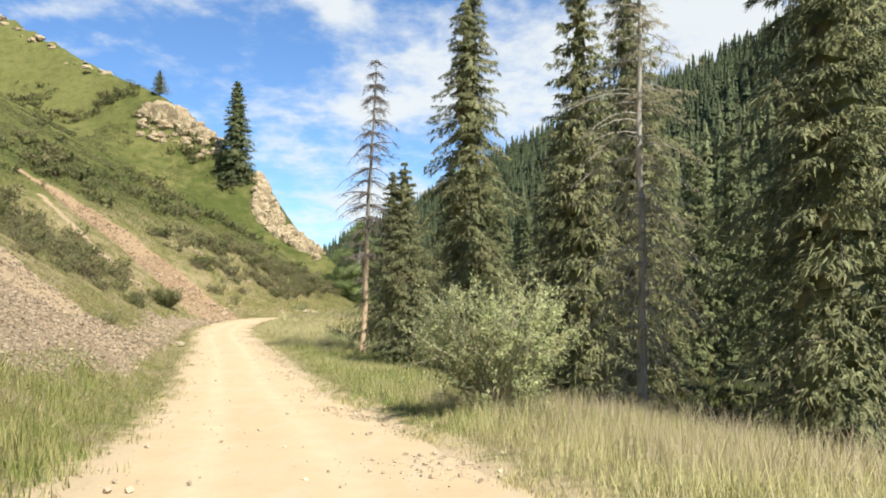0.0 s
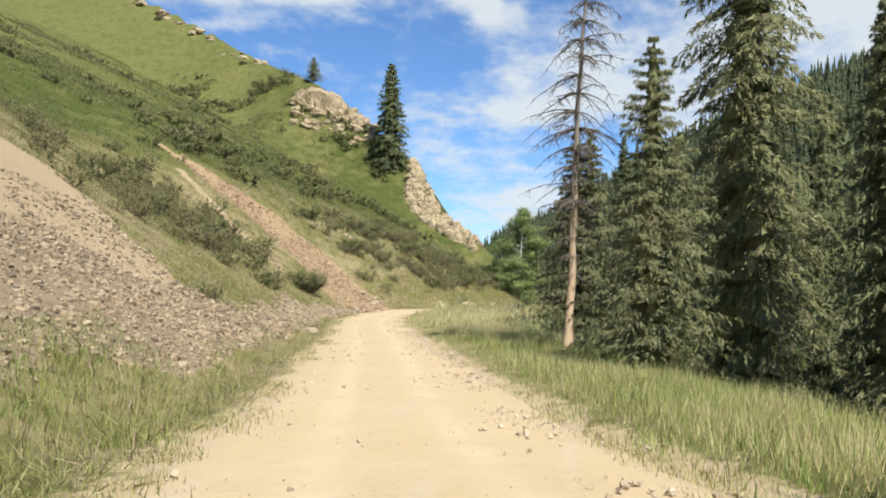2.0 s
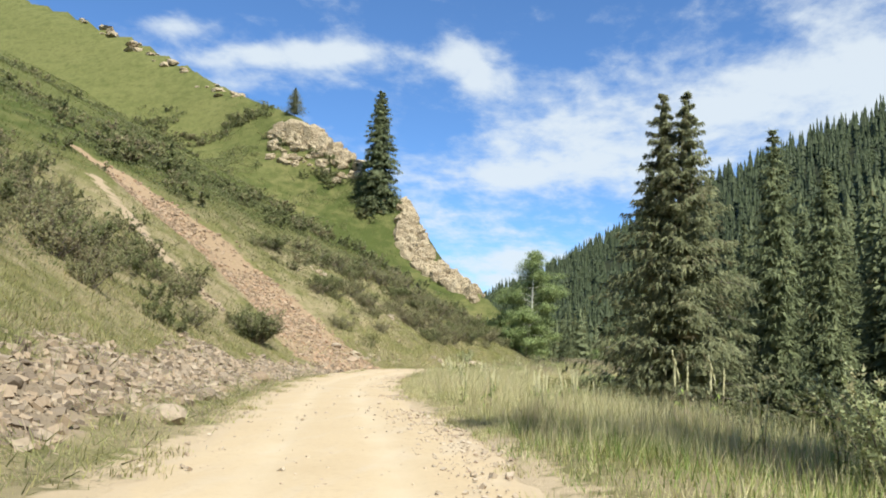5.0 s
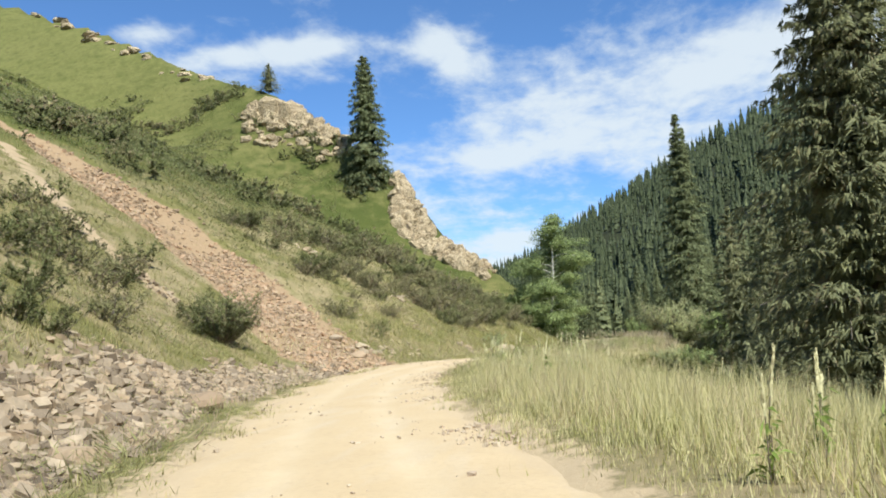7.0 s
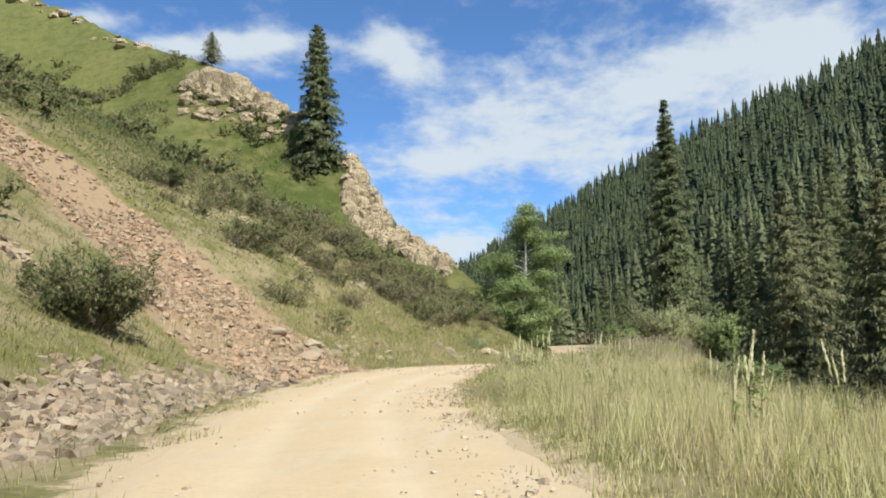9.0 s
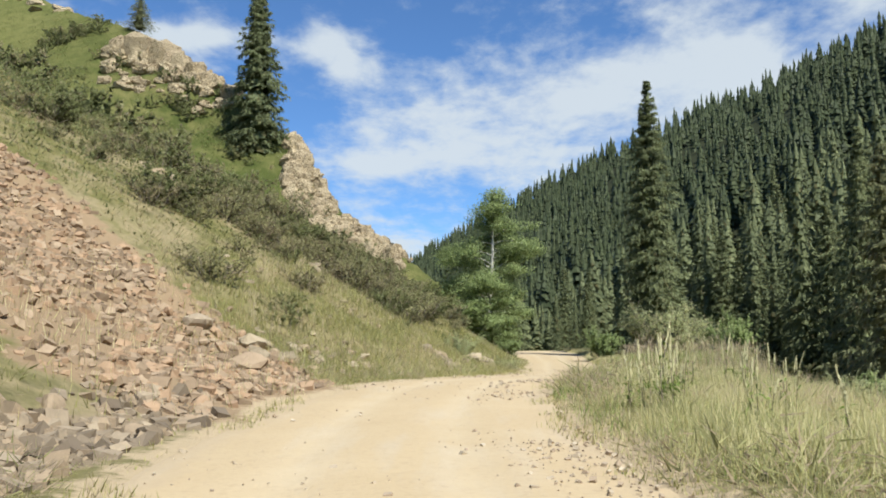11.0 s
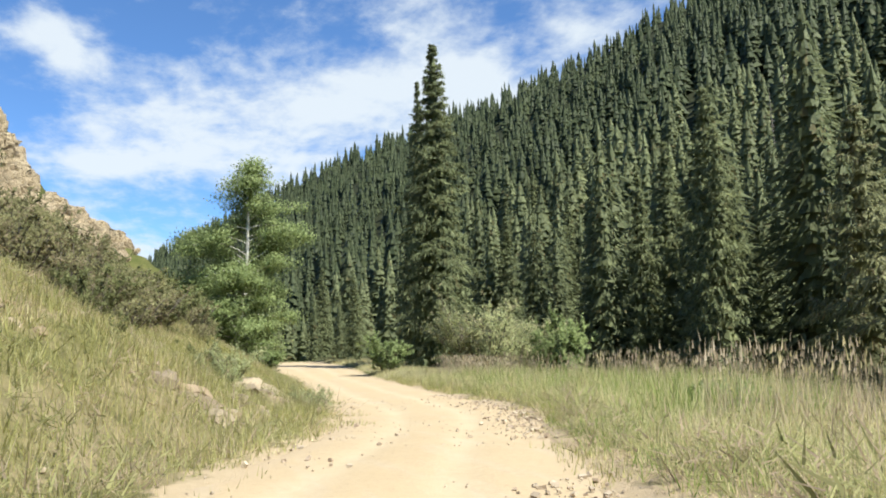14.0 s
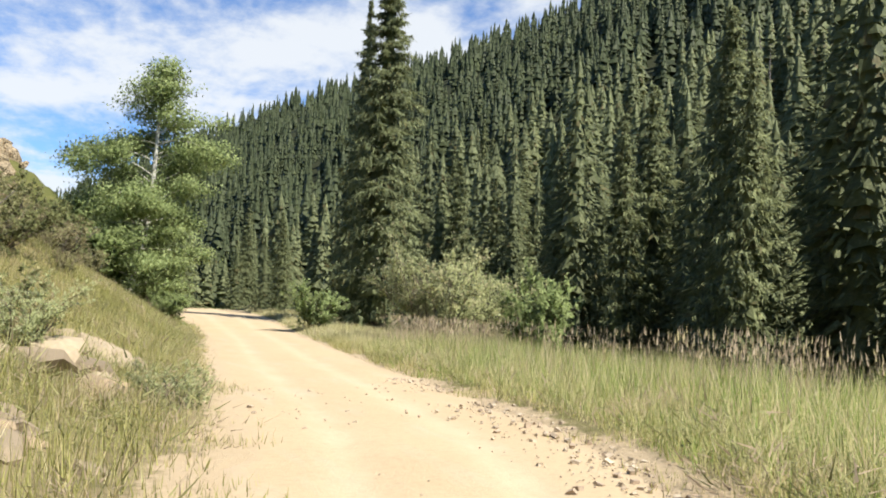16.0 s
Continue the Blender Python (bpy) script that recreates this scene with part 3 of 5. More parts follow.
def spruce_limbs(height, thick, crown, every, sides=8, lean=(0, 0), bare=0.9):
    root, out, length, sags, f = crown
    h = np.linspace(-0.4, height * 0.985, 14)
    wob = 0.05 * np.sin(h * 0.7)
    pieces = [tube(np.stack([lean[0] * h + wob, lean[1] * h, h], 1), thick * (1 - h / height) ** 0.8 * (1 + 0.5 * np.exp(-h.clip(0) / 0.5)) + 0.012, sides)]
    s = np.linspace(0, bare, 5)
    for i in range(0, len(f), every):
        p = root[i] + out[i] * (length[i] * s)[:, None]
        p[:, 2] += length[i] * (0.22 * s - sags[i] * s * s)
        pieces.append(tube(p, 0.012 + 0.022 * length[i] / 3 * (1 - s), 3))
    return join(*pieces)


def spruce_meshes(name, height, radius, whorls, per, twigs, needles, size, thick, every=3, mat=None, core=0.3, tiers=40, sides=9, bark=None, **shape):
    """The mesh data of one spruce: trunk with limbs, crown of needles about a dense inside."""
    leaves, normals, crown = spruce_crown(height, radius, whorls, per, twigs, needles, size, **shape)
    if core:
        inner = skirts(height * 0.985, radius * core, tiers, sides, shape.get("taper", 0.7), shape.get("bottom", 0.06) + 0.01, shape.get("lean", (0, 0)))
        normals = np.concatenate([normals, rounded(inner[0], 3, jitter=0.3)])
        leaves = join(leaves, inner)
    limbs = spruce_limbs(height, thick, crown, every, lean=shape.get("lean", (0, 0)))
    return mesh_data(name + "_trunk", *limbs, bark or SPRUCE_BARK, True), mesh_data(name + "_crown", *leaves, mat or NEEDLES, normals=normals)


def place_tree(name, meshes, x, y, scale=1.0, turn=0.0, label="", category="tree", group="", sink=0.15, widen=1.0, parts=("trunk", "crown")):
    ob = new(name)
    ob.empty_display_size = 0.5
    for p, me in zip(parts, meshes):
        part(p, me, ob)
    ob.matrix_basis = Matrix.LocRotScale((x, y, ground_z(x, y) - sink), Euler((0, 0, turn)), (scale * widen, scale * widen, scale))
    return tagged(ob, label, category, group)


def stone_shape(seed, flat=0.7, detail=1):
    """An angular stone of about unit size, from a cut and dented ball."""
    r = np.random.default_rng(seed)
    bm = bmesh.new()
    bmesh.ops.create_icosphere(bm, subdivisions=detail + 1, radius=0.5)
    cuts = unit(r.normal(size=(7, 3)))
    for v in bm.verts:
        p = np.array(v.co)
        for c in cuts:
            over = p @ c - 0.30
            if over > 0:
                p -= c * over * 0.9
        p += r.normal(0, 0.025, 3)
        v.co = p * (1.25, 1.0, flat)
    v = np.array([x.co[:] for x in bm.verts])
    f = np.array([[x.index for x in q.verts] for q in bm.faces])
    bm.free()
    return v, f


STONES = [stone_shape(k, 0.55 + 0.08 * (k % 5)) for k in range(10)]


def chip_shape(seed):
    """A small broken block: a box with its corners pulled about."""
    r = np.random.default_rng(seed)
    v = np.array([[x, y, z] for x in (-0.5, 0.5) for y in (-0.5, 0.5) for z in (-0.5, 0.5)]) * [1.15, 0.85, r.uniform(0.45, 0.85)]
    v = v * r.uniform(0.72, 1.06, (8, 3)) + r.normal(0, 0.05, (8, 3))
    q = [[0, 1, 3, 2], [4, 6, 7, 5], [0, 4, 5, 1], [2, 3, 7, 6], [0, 2, 6, 4], [1, 5, 7, 3]]
    return v, np.array([t for a, b, c, d in q for t in ((a, b, c), (a, c, d))])


CHIPS = [chip_shape(60 + k) for k in range(10)]


def turns(n):
    """Random turns as matrices, mostly about the upright."""
    a, b, c = rng.random(n) * 6.283, rng.normal(0, 0.35, n), rng.normal(0, 0.35, n)
    ca, sa, cb, sb, cc, sc = np.cos(a), np.sin(a), np.cos(b), np.sin(b), np.cos(c), np.sin(c)
    return np.stack([ca * cb, ca * sb * sc - sa * cc, ca * sb * cc + sa * sc, sa * cb, sa * sb * sc + ca * cc, sa * sb * cc - ca * sc,
                     -sb, cb * sc, cb * cc], 1).reshape(n, 3, 3)


def heap(x, y, size, sink=0.25):
    """Stones at those places, laid into one pair of arrays."""
    z = land(x, y) + size * (0.3 - sink)
    m = turns(len(x))
    kind = rng.integers(0, len(STONES), len(x))
    out = []
    for k, (v, f) in enumerate(CHIPS):
        i = np.nonzero(kind == k)[0]
        if len(i):
            w = np.einsum("nij,vj->nvi", m[i], v) * size[i, None, None] + np.stack([x[i], y[i], z[i]], 1)[:, None]
            out.append((w.reshape(-1, 3), (f[None] + np.arange(len(i))[:, None, None] * len(v)).reshape(-1, 3)))
    return join(*out)


def tufts(x, y, height, width, lean=0.25):
    """Short grass: one kite a blade."""
    n = len(x)
    at = np.stack([x, y, land(x, y) - 0.03], 1)
    return slivers(at, rng.normal(0, lean, (n, 3)) * [1, 1, 0.2] + [0, 0, 1.0], height, width * 1.2, 0.1)


# ---------------------------------------------------------------- ground and road
def spread(*runs):
    """Grid lines: runs of (from, to, first step, last step)."""
    out = []
    for a, b, s0, s1 in runs:
        x = a
        while x < b - 1e-6:
            out.append(x)
            x += s0 + (s1 - s0) * (x - a) / (b - a)
    out.append(runs[-1][1])
    return np.array(out)


def scree_share(x, y):
    """Grey stones under the near bank, from 0 to 1."""
    d = road_left(y) - x
    top = np.interp(y, [18, 26, 36, 43, 46.5, 50, 56, 80, 94, 106], [3, 6, 9.5, 9.5, 6.0, 4.8, 4.0, 4.2, 3.2, 2.4]) + 0.9 * fbm(x, y, 5, 51)
    low = np.interp(y, [18, 30, 45, 70, 100], [3.0, 2.6, 1.6, 0.9, 0.5]) + 0.7 * ripple(x, y, 4, 53)
    return step(low, low + 0.8, d) * (1 - step(top - 0.8, top + 0.8, d)) * step(20, 27, y) * (1 - step(101, 108, y))


STREAK = [(-52, 113, 0), (-44.6, 106.8, 0), (-41, 105, 0), (-38.4, 104.2, 0), (-36, 103.6, 0)]


def tan_share(x, y):
    """Bare tan soil above the grey stones."""
    d = road_left(y) - x
    end = np.interp(d, [4, 5.5, 8, 12, 16], [46, 49, 53, 58, 61]) + 1.6 * fbm(x, y, 5, 55)
    slide = step(3.5, 5, d) * (1 - step(15.5, 18, d + 1.5 * fbm(x, y, 6, 56))) * step(28, 36, y) * (1 - step(end - 1, end + 1, y))
    streak = along(STREAK, x, y)[0] + 0.35 * fbm(x, y, 2, 58)
    return np.maximum(slide, 1 - step(0.35, 0.9, streak))


def red_share(x, y):
    gd, _, gf, gw = along(GULLY, x, y)
    return 1 - step(0.75, 1.3, gd / np.maximum(1.08 * gw, 0.3) + 0.45 * fbm(x, y, 4, 57))


gx = spread((-1500, -120, 90, 8), (-120, -46, 4, 0.9), (-46, 8, 0.72, 0.72), (8, 60, 0.9, 3.5), (60, 420, 5, 14), (420, 2200, 20, 150))
gy = spread((-900, -12, 90, 2), (-12, 134, 0.72, 0.72), (134, 270, 0.9, 2.2), (270, 700, 2.5, 14), (700, 3200, 16, 200))
GX, GY = np.meshgrid(gx, gy, indexing="ij")
GZ = land(GX, GY)
on_road = np.minimum(GX - road_left(GY), road_right(GY) - GX)
on_road = on_road + 0.45 * fbm(GX, GY, 3.5, 61)
GZ = GZ - 0.22 * step(0.0, 0.7, on_road)
nx, ny = GX.shape
ii, jj = np.meshgrid(np.arange(nx - 1), np.arange(ny - 1), indexing="ij")
quads = np.stack([ii * ny + jj, (ii + 1) * ny + jj, (ii + 1) * ny + jj + 1, ii * ny + jj + 1], -1).reshape(-1, 4)
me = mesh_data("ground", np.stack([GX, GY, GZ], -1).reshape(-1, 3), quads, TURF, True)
fx, fy = GX.ravel(), GY.ravel()
dr = fx - road_right(fy)
dl = road_left(fy) - fx
layer_of(me, "bare", np.clip(np.maximum(scree_share(fx, fy) * 0.9, tan_share(fx, fy)), 0, 1))
layer_of(me, "stony", scree_share(fx, fy))
layer_of(me, "sand", step(-1.1, 0.3, on_road.ravel()))
layer_of(me, "red", red_share(fx, fy) * (dl > -1))
layer_of(me, "lush", np.clip(step(14, 42, dl) + 0.8 * step(140, 170, fy) + 0.2 * (dr > 0) + 0.3 * fbm(fx, fy, 12, 63), 0, 1))
layer_of(me, "pale", step(48, 95, dl + 14 * fbm(fx, fy, 30, 65)) * (fy > 100))
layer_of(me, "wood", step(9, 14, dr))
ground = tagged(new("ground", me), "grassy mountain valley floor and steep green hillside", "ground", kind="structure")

# the road: a worn strip with two wheel tracks, sunk edges and a low crown
ry = np.concatenate([np.arange(-30, 140, 0.35), np.arange(140, 300, 0.8)])
cross = np.linspace(-0.16, 1.16, 37)
RY, RS = np.meshgrid(ry, cross, indexing="ij")
left, right = road_left(RY), road_right(RY)
RX = left + (right - left) * RS
inner = np.minimum(RS, 1 - RS) * (right - left)
tracks = np.exp(-((np.abs(RS - 0.47) - 0.17) / 0.06) ** 2)
RZ = road_height(RY) + 0.05 * (1 - (2 * RS - 1) ** 2) - 0.035 * tracks + 0.02 * fbm(RX, RY, 1.3, 71) + 0.03 * fbm(RX, RY, 5, 74)
RZ = RZ - 0.05 - 0.25 * step(0.1, -0.75, inner)
a, b = RX.shape
ii, jj = np.meshgrid(np.arange(a - 1), np.arange(b - 1), indexing="ij")
quads = np.stack([ii * b + jj, ii * b + jj + 1, (ii + 1) * b + jj + 1, (ii + 1) * b + jj], -1).reshape(-1, 4)
me = mesh_data("road", np.stack([RX, RY, RZ], -1).reshape(-1, 3), quads, ROAD, True)
layer_of(me, "track", tracks.ravel())
layer_of(me, "verge", (1 - step(0.0, 1.1, inner)).ravel())
road = tagged(new("road", me), "pale sandy unpaved mountain road with loose gravel", "road", kind="structure")


# ---------------------------------------------------------------- trees
NEAR = [spruce_meshes("tall_spruce", 22, 2.8, 44, 8, 17, 8, 0.26, 0.22, 4, core=0.4, taper=0.48, droop=0.95, slim=0.26),
        spruce_meshes("broad_spruce", 20, 4.3, 36, 7, 20, 9, 0.27, 0.22, 4, taper=0.6, droop=0.65, slim=0.26),
        spruce_meshes("young_spruce", 11, 2.7, 28, 6, 18, 8, 0.2, 0.12, 4, taper=0.75, droop=0.5, bottom=0.03, slim=0.26)]
SPRUCES = [spruce_meshes("tall_spruce", 22, 3.4, 34, 7, 12, 6, 0.40, 0.24, 8, taper=0.7, droop=0.65, slim=0.28),
           spruce_meshes("broad_spruce", 20, 4.3, 32, 7, 12, 6, 0.40, 0.24, 8, taper=0.72, droop=0.6, bottom=0.02, slim=0.28),
           spruce_meshes("young_spruce", 11, 2.9, 24, 6, 12, 6, 0.3, 0.12, 8, taper=0.8, droop=0.45, bottom=0.03, slim=0.28)]
WIDE = spruce_meshes("wide_spruce", 17.5, 5.0, 32, 7, 15, 8, 0.32, 0.22, 6, taper=0.95, droop=0.42, bottom=0.03, slim=0.27)
TOWER = spruce_meshes("towering_spruce", 35, 5.9, 46, 7, 14, 7, 0.6, 0.4, 8, mat=WOOD_NEEDLES, taper=0.95, droop=0.6, bottom=0.03, slim=0.27)
LONELY = spruce_meshes("cliff_spruce", 20, 4.1, 34, 8, 13, 7, 0.5, 0.24, 8, mat=WOOD_NEEDLES, core=0.55, taper=0.66, droop=0.55, bottom=0.01, slim=0.3)
DULL = spruce_meshes("grey_spruce", 21, 3.4, 36, 6, 15, 8, 0.22, 0.2, 1, mat=DULL_NEEDLES, core=0, taper=0.5, droop=0.85, thin=0.2, slim=0.16, bark=GREY_BARK)
MID = [spruce_meshes("wood_spruce", 24, r, 32, 6, 9, 5, 0.62, 0.2, 100, mat=WOOD_NEEDLES, taper=t, droop=d, slim=0.27, bottom=0.03)
       for r, t, d in ((3.5, 0.75, 0.6), (4.1, 0.85, 0.5), (3.2, 0.7, 0.65), (3.8, 0.9, 0.55))]

GREEN = "dark green spruce with drooping branches beside the road"
place_tree("spruce", NEAR[2], -2.0, 45.2, 0.98, 0.4, GREEN, group="roadside spruces")
place_tree("spruce", NEAR[0], 1.5, 48.6, 1.06, 1.0, GREEN, group="roadside spruces")
place_tree("spruce", SPRUCES[1], 6.8, 51, 0.8, 2.2, GREEN, group="roadside spruces")
place_tree("spruce", DULL, 7.4, 32.5, 1.0, 3.0, "greyish half bare spruce with a pale trunk", group="roadside spruces")
place_tree("spruce", NEAR[1], 11.6, 25.5, 1.1, 0.5, "large green spruce with full drooping boughs", group="roadside spruces")
place_tree("spruce", SPRUCES[0], 6.3, 40, 0.95, 4.0, GREEN, group="roadside spruces")
place_tree("spruce", WIDE, -5.4, 93.2, 1.10, 2.0, "full green spruce with twin tips", group="roadside spruces")
place_tree("spruce", WIDE, -4.2, 92.6, 1.09, 5.0, "full green spruce with twin tips", group="roadside spruces")
place_tree("spruce", SPRUCES[2], -3.2, 128.6, 1.15, 1.4, GREEN, group="roadside spruces")
place_tree("spruce", SPRUCES[2], -0.6, 121.5, 1.1, 2.9, GREEN, group="roadside spruces")
place_tree("spruce", SPRUCES[2], 1.0, 136, 1.2, 0.9, GREEN, group="roadside spruces")
place_tree("spruce", TOWER, 2.0, 196.6, 1.015, 0.3, "very tall dark spruce by the road bend", group="roadside spruces")
place_tree("spruce", TOWER, 5.5, 216, 1.075, 2.3, "very tall dark spruce by the road bend", group="roadside spruces", widen=0.6)
place_tree("spruce", LONELY, -53.2, 223.4, 1.34, 1.2, "dark spruce standing alone beside the cliff", sink=1.2)
place_tree("spruce", SPRUCES[2], -81.5, 248.3, 0.62, 1.2, "small spruce on top of the rock", widen=1.9)

# wood on the valley floor and the lower slope: trees that can be told apart
spots, tries = [], 0
while len(spots) < 54 and tries < 30000:
    tries += 1
    y = rng.uniform(28, 300)
    edge = float(np.interp(y, [28, 50, 60, 110, 130, 160, 200, 230], [15, 17, 27, 27, 20, 18, 14, 6]))
    x = float(road_right(y)) + edge + 26 * rng.random() ** 1.3
    if y > 212:
        x = rng.uniform(-16, 70)
    if all((x - a) ** 2 + (y - b) ** 2 > 17 for a, b in spots):
        spots.append((x, y))
spots += [(16, 38), (20, 47), (14.5, 58.5), (19, 64), (25, 58.5), (12.5, 70)]
for k, (x, y) in enumerate(spots):
    place_tree("spruce", SPRUCES[k % 2] if y < 58 else MID[k % 4], x, y, rng.uniform(0.65, 1.0) * (0.65 if x < 9 and y > 200 else 1.0) * (1.25 if y < 55 else 1.0), rng.random() * 6.28, "dark green spruce in the valley wood", group="valley spruces",
               widen=rng.uniform(0.85, 1.15))

# the wood behind and the mountainside: too many to count
def crowns(x, y, height, tiers, sides, tufts_each, patterns, inside=1.0):
    """Many plain spruces laid into one pair of arrays, from a few patterns of one metre's height."""
    z = land(x, y) - 0.3
    kind = rng.integers(0, patterns, len(x))
    a = rng.random(len(x)) * 6.283
    wide = rng.uniform(0.8, 1.25, len(x)) * height
    out, shade, tone = [], [], []
    for k in range(patterns):
        r, thin = rng.uniform(0.14, 0.18), rng.uniform(0.75, 0.95)
        v, f = skirts(1.0, r * inside, tiers, sides, thin, 0.03)
        if tufts_each:
            h = 0.03 + 0.95 * (1 - np.sqrt(rng.random(tufts_each)))
            t = rng.random(tufts_each) * 6.283
            way = np.stack([np.cos(t), np.sin(t), 0 * t], 1)
            at = way * (r * (1 - h) ** thin * rng.uniform(0.55, 0.95, tufts_each))[:, None] + np.stack([0 * h, 0 * h, h], 1)
            v, f = join((v, f), slivers(at, way + rng.normal(0, 0.35, at.shape) - [0, 0, 0.45], 0.042 * rng.uniform(0.5, 1.2, tufts_each), 0.011 * rng.uniform(0.6, 1.3, tufts_each)))
        u = rounded(v, 3, jitter=0.2)
        i = np.nonzero(kind == k)[0]
        c, s = np.cos(a[i])[:, None], np.sin(a[i])[:, None]
        w = np.stack([(v[None, :, 0] * c - v[None, :, 1] * s) * wide[i, None] + x[i, None], (v[None, :, 0] * s + v[None, :, 1] * c) * wide[i, None] + y[i, None],
                      v[None, :, 2] * height[i, None] + z[i, None]], -1)
        out.append((w.reshape(-1, 3), (f[None] + np.arange(len(i))[:, None, None] * len(v)).reshape(-1, 3)))
        tone.append(np.repeat(rng.random(len(i)), len(v)))
        shade.append(np.stack([u[None, :, 0] * c - u[None, :, 1] * s, u[None, :, 0] * s + u[None, :, 1] * c, np.broadcast_to(u[None, :, 2], w.shape[:2])], -1).reshape(-1, 3))
    return join(*out), np.concatenate(shade), np.concatenate(tone)


def forest(name, label, mat, *how):
    arrays, normals, tone = crowns(*how)
    me = mesh_data(name, *arrays, mat, normals=normals)
    layer_of(me, "tone", tone)
    return tagged(new(name, me), label, "forest", kind="stuff")


def wooded(n, y0, y1, power):
    y = y0 + (y1 - y0) * rng.random(n) ** power
    x = rng.uniform(-260, 430, n)
    s = 0.95 * (x - 22) + 0.31 * (y - 150) - 15
    edge = np.where(y > 212, -14 - (y - 212), road_right(y) + 24)
    ok = (s > -25) & (x > edge) & (0.66 * (np.sqrt(s * s + 900) - 30) < 242) & (x < 60 + 0.95 * (y - 60))
    x, y = x[ok], y[ok]
    close = np.array([min((a - p) ** 2 + (b - q) ** 2 for p, q in spots) if b < 310 else 99 for a, b in zip(x, y)])
    return x[close > 6], y[close > 6]


x, y = wooded(30000, 30, 1230, 1.2)
far = np.hypot(x + 22, y - 118) > 215
near = ~far & (rng.random(len(x)) < 0.42)
far &= rng.random(len(x)) < 0.62
h = rng.uniform(11, 20, len(x)) * np.interp(y, [100, 250, 400], [1.45, 1.25, 0.94]) * np.where((x < 4) & (y < 330), 0.55, 1.0)
deep = far & (np.hypot(x + 22, y - 118) > 430)
far &= ~deep & (rng.random(len(x)) < 0.85)
deep &= rng.random(len(x)) < 0.6
front = near & (np.hypot(x + 20, y - 118) < 125)
back_rows = near & ~front
forest("valley_wood", "dense spruce wood on the valley side", WOOD_NEEDLES, x[front], y[front], h[front], 44, 10, 900, 6, 0.5)
forest("valley_wood", "dense spruce wood behind the valley floor", WOOD_NEEDLES, x[back_rows], y[back_rows], h[back_rows], 28, 14, 160, 8)
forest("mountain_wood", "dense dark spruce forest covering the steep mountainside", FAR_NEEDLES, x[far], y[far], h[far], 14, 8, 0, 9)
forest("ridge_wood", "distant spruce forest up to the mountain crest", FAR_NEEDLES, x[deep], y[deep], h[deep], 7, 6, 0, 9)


# ---------------------------------------------------------------- dead tree, birch, bushes
def dead_spruce(height, thick, first, count, seed, reach=1.9):
    r = np.random.default_rng(seed)
    h = np.linspace(-0.4, height, 26)
    bow = np.stack([0.025 * h + 0.05 * np.sin(h * 0.5) + 0.02 * np.sin(h * 2.3), 0.04 * np.sin(h * 0.8), h], 1)
    trunk = tube(bow, thick * (1 - h.clip(0) / height) ** 0.75 + 0.015 + 0.12 * np.exp(-h.clip(0) / 0.4), 10)
    limbs = []
    for k in range(count):
        f = first + (0.99 - first) * r.random()
        i = np.searchsorted(h, f * height)
        az = r.random() * 6.283
        low = f < 0.27
        length = r.uniform(0.55, 1.15) * reach * np.interp(f, [0.1, 0.26, 0.33, 0.6, 0.85, 1], [0.3, 0.45, 0.9, 1.0, 0.5, 0.12])
        s = np.linspace(0, 1, 6)
        out = np.array([math.cos(az), math.sin(az), 0])
        p = bow[i] + np.outer(s * length, out)
        p[:, :2] += np.outer(s * s, r.normal(0, 0.14 * length, 2))
        p[:, 2] += length * (r.uniform(-0.1, 0.35) * s - r.uniform(0.3, 0.95) * s * s) + r.normal(0, 0.03, 6)
        pieces = [tube(p, 0.034 * (1.08 - s) * (0.6 + 0.4 * length / reach), 4)]
        if not low:
            for q in range(r.integers(8, 15)):
                j = r.integers(1, 5)
                w = out * 0.3 + np.array([-out[1], out[0], 0]) * r.choice([-1, 1]) * 0.8 + r.normal(0, 0.2, 3) - [0, 0, 0.55]
                t = p[j] + np.outer(np.linspace(0, 1, 3), w * r.uniform(0.2, 0.6))
                pieces.append(tube(t, np.array([0.012, 0.009, 0.005]), 3))
        limbs.append(join(*pieces))
    return trunk, limbs


def place_dead(x, y, height, thick, first, count, seed, label, reach=1.9, sink=0.2, tilt=0.0):
    trunk, limbs = dead_spruce(height, thick, first, count, seed, reach)
    ob = new("dead_tree")
    part("trunk", mesh_data("dead_trunk", *trunk, DEAD_BARK, True), ob)
    for limb in limbs:
        part("branch", mesh_data("dead_branch", *limb, DRY_TWIG, True), ob)
    ob.matrix_basis = pose(x, y, ground_z(x, y) - sink, 0, tilt, 0)
    return tagged(ob, label, "dead tree")


place_dead(-4.9, 53.0, 18.2, 0.165, 0.13, 250, 3, "bare dead spruce with orange peeling lower trunk", tilt=1.0, reach=2.1)
for k, (x, y, h) in enumerate([(31.4, 217, 12.5), (72, 231, 23), (75.5, 230.5, 22), (83, 240, 22)]):
    place_dead(x, y, h, (0.15, 0.24, 0.22, 0.22)[k], 0.3, 26, 20 + k, "slender bleached dead trunk standing in the wood", 0.8, 0.3, (-3, -3, -1, -5)[k])


